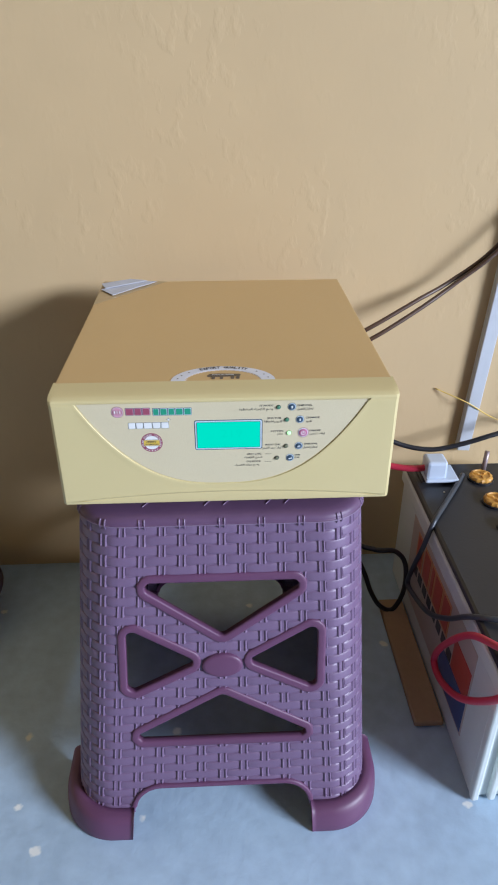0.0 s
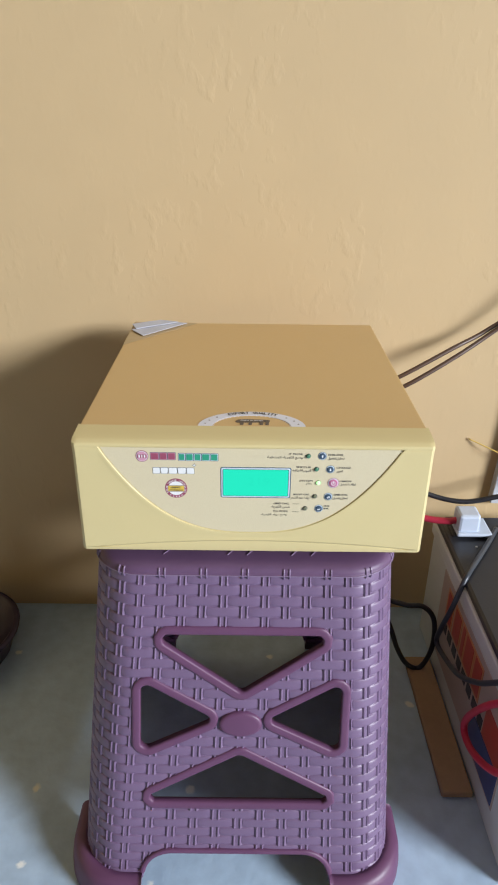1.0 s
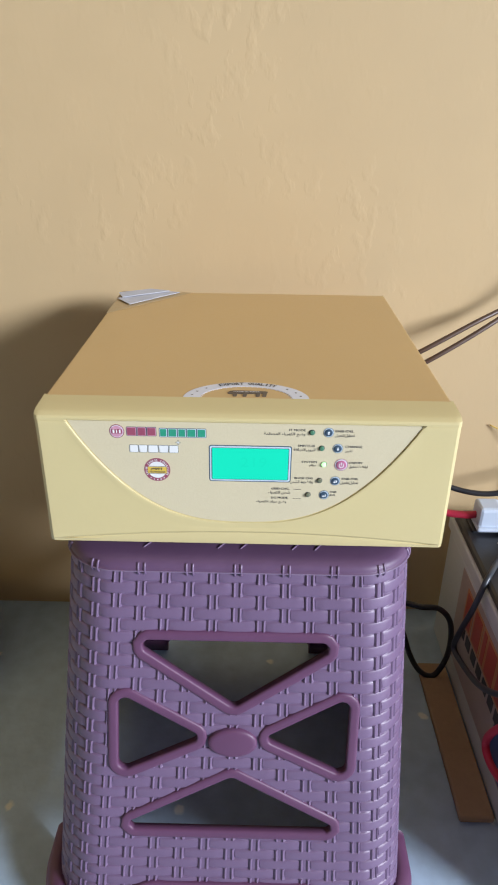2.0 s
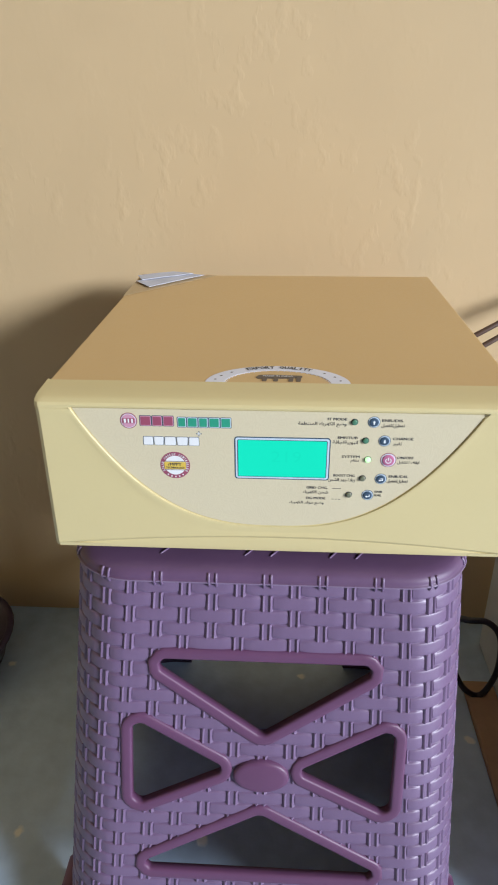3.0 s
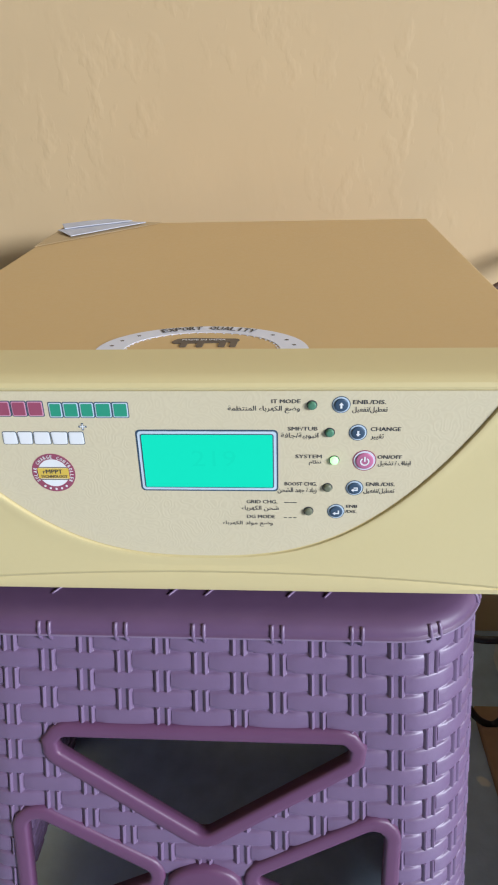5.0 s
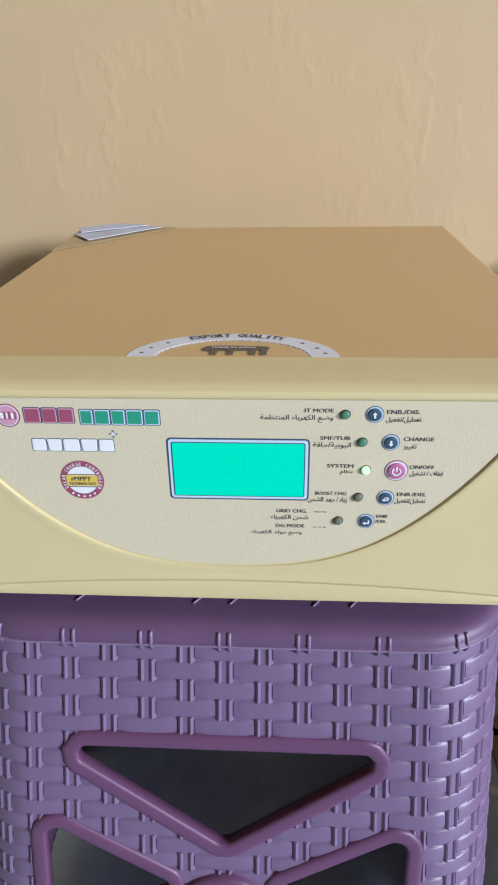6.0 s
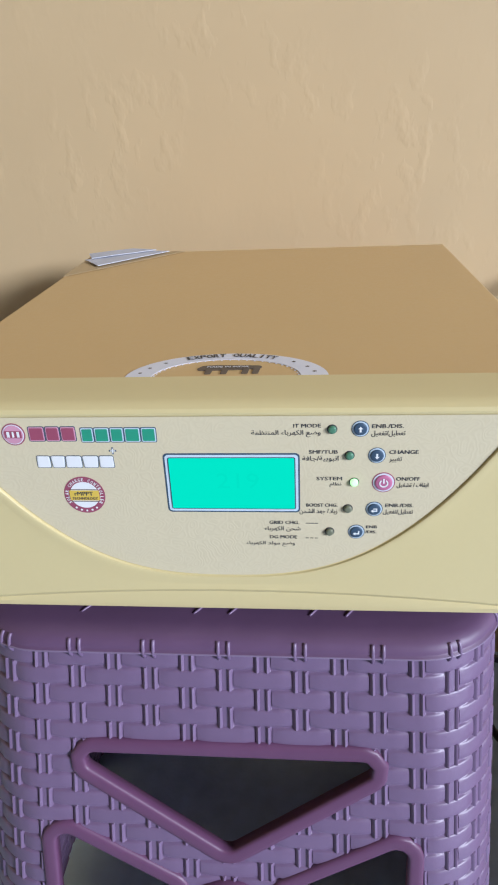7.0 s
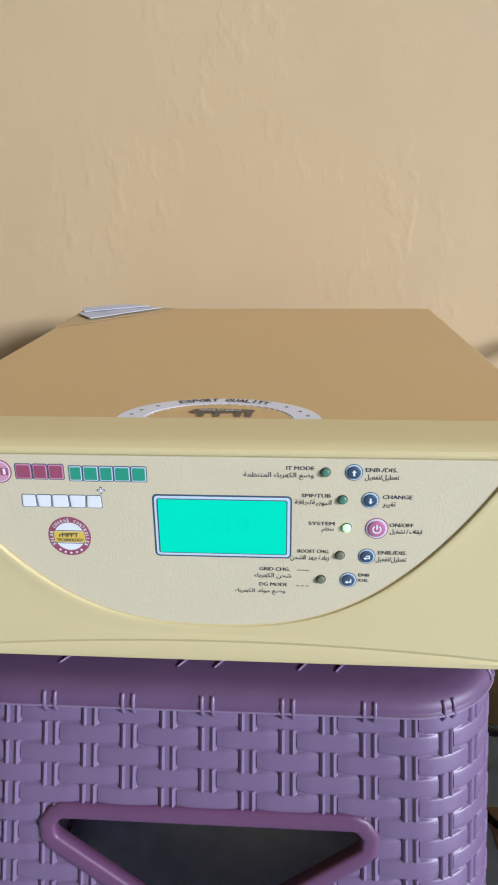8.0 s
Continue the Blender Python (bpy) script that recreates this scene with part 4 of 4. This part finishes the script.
for i in range(6):
    vent_cap(0.455, 0.363 - i * 0.0735, battery)
v, f = tube([(0.470, 0.392, BH - 0.002), (0.474, 0.398, BH + 0.036)], 0.0045, 12, 2)
raw("terminal", v, f, LEAD, battery, "dull lead terminal post", smooth=True)
part("terminal_base", box((0.345, 0.352, BH - 0.004), (0.402, 0.412, BH + 0.004), 0.003, 2), BATT_TOP, battery)
part("state_eye", box((0.3755, 0.3215, BH - 0.001), (0.3785, 0.3250, BH + 0.0012), 0.0004, 1), WHITE, battery, "small white charge eye")
bpy.context.view_layer.update()
for ob in battery.children:
    ob.matrix_parent_inverse = battery.matrix_world.inverted()

clamp = thing("battery_clamp", (0.375, 0.375, BH + 0.004), "pale plastic terminal cover on the battery post", "terminal cover")
inv = clamp.matrix_world.inverted()
part("cover", box((0.352, 0.352, BH + 0.0045), (0.389, 0.389, BH + 0.042), 0.005, 2), CLAMP, clamp)
bm = box((0.350, 0.345, BH + 0.0042), (0.410, 0.398, BH + 0.011), 0.003, 2)
part("flange", bm, CLAMP, clamp)
for ob in clamp.children:
    ob.matrix_parent_inverse = inv

cable("red_lead", [(0.20, 0.418, 0.31), (0.25, 0.405, 0.285), (0.30, 0.385, 0.279), (0.335, 0.373, 0.281), (0.356, 0.371, 0.284)], 0.006, RED_WIRE, "thick red lead from the inverter to the battery")
cable("black_mains_cable", [(0.180, 0.415, 0.520), (0.205, 0.425, 0.43), (0.245, 0.425, 0.355), (0.30, 0.415, 0.315), (0.367, 0.405, 0.301), (0.427, 0.402, 0.313), (0.486, 0.402, 0.332), (0.62, 0.42, 0.36), (0.80, 0.455, 0.36)], 0.0045,
      BLACK_WIRE, "black mains cable hanging in a shallow bow")
for dz, pts in ((0, [(0.175, 0.413, 0.500), (0.205, 0.420, 0.512), (0.240, 0.404, 0.537), (0.317, 0.420, 0.5765), (0.375, 0.440, 0.602), (0.441, 0.442, 0.656), (0.53, 0.45, 0.77), (0.62, 0.468, 0.95), (0.64, 0.474, 1.2)]),
                (1, [(0.178, 0.413, 0.480), (0.212, 0.412, 0.500), (0.246, 0.396, 0.523), (0.318, 0.412, 0.563), (0.380, 0.432, 0.600), (0.444, 0.434, 0.654), (0.54, 0.442, 0.765), (0.632, 0.460, 0.95), (0.652, 0.474, 1.2)])):
    cable("brown_solar_cable", pts, 0.0036, BROWN_WIRE, "thin brown cable rising from the inverter's back")
cable("slate_cable", [(0.425, 0.372, 0.2665), (0.396, 0.326, 0.2675), (0.362, 0.276, 0.2675), (0.334, 0.236, 0.264), (0.317, 0.222, 0.222), (0.310, 0.236, 0.165), (0.309, 0.245, 0.128), (0.311, 0.215, 0.128), (0.311, 0.140, 0.160), (0.316, 0.080, 0.205), (0.326, 0.035, 0.252),
                      (0.350, 0.012, 0.2685), (0.400, 0.000, 0.268), (0.46, 0.01, 0.268)], 0.0042, GREY_WIRE, "slate grey lead lying over the battery edge")
cable("black_loop_cable", [(0.150, 0.413, 0.500), (0.160, 0.435, 0.350), (0.195, 0.400, 0.190), (0.225, 0.330, 0.158), (0.262, 0.300, 0.158), (0.297, 0.300, 0.153), (0.319, 0.300, 0.122), (0.323, 0.300, 0.060), (0.307, 0.300, 0.014), (0.283, 0.300, 0.022),
                           (0.262, 0.300, 0.058), (0.243, 0.305, 0.110), (0.222, 0.335, 0.140), (0.200, 0.39, 0.10)], 0.0045, BLACK_WIRE, "black cable looped beside the stool")
cable("red_jumper_cable", [(0.46, -0.052, 0.2685), (0.40, -0.072, 0.280), (0.345, -0.050, 0.276), (0.316, -0.005, 0.258), (0.309, 0.052, 0.182), (0.309, 0.080, 0.122), (0.309, 0.045, 0.116), (0.312, -0.020, 0.155), (0.320, -0.080, 0.222), (0.340, -0.105, 0.268), (0.40, -0.110, 0.290), (0.47, -0.09, 0.2735)],
      0.0051, RED_WIRE, "thick red jumper cable in a loop over the battery")
# thin yellow wire from wall to corner
cable("yellow_wire", [(0.388, 0.4775, 0.389), (0.447, 0.460, 0.366), (0.517, 0.470, 0.323), (0.66, 0.476, 0.27)], 0.0011, YELLOW_WIRE, "thin yellow wire along the wall", "wire")

duct = thing("cable_duct", (0.47, Y1, 0.25), "white plastic cable duct fixed upright on the wall", "cable duct")
inv = duct.matrix_world.inverted()
for name, a, b in (("duct_base", 0.0, 0.008), ("duct_cover", 0.007, 0.017)):
    w = 0.0125 if a == 0 else 0.0118
    bm = box((-w, -b, 0), (w, -a, 2.3), 0.0015, 2)
    bm.transform(pose(0.456, Y1, 0.262, 0, 3.2, 0))
    part(name, bm, CONDUIT, duct).matrix_parent_inverse = inv

board = part("fibreboard_strip", box((0.286, 0.052, 0.0005), (0.332, 0.330, 0.012), 0.002, 1), CARD)
tagged(board, "brown fibreboard strip lying on the floor by the battery", "board")


def tub(at, r):
    """A low round tub with a rolled lip, standing in for an unclear dark object."""
    prof = [(0.0, 0.0), (0.80, 0.0), (0.86, 0.01), (0.97, 0.052), (1.03, 0.055), (1.04, 0.060), (1.0, 0.064), (0.94, 0.06), (0.82, 0.012), (0.0, 0.008)]
    n, v, f = 40, [], []
    for s, z in prof:
        v += [(at[0] + r * s * math.cos(2 * math.pi * i / n), at[1] + r * s * math.sin(2 * math.pi * i / n), z) for i in range(n)]
    for k in range(len(prof) - 1):
        f += [(k * n + i, k * n + (i + 1) % n, (k + 1) * n + (i + 1) % n, (k + 1) * n + i) for i in range(n)]
    return tagged(raw("plastic_tub", v, f, DARK_OBJECT, None, smooth=True), "unclear dark plum object on the floor by the wall, shaped as a low tub", "tub")


tub((-0.545, 0.335), 0.115)
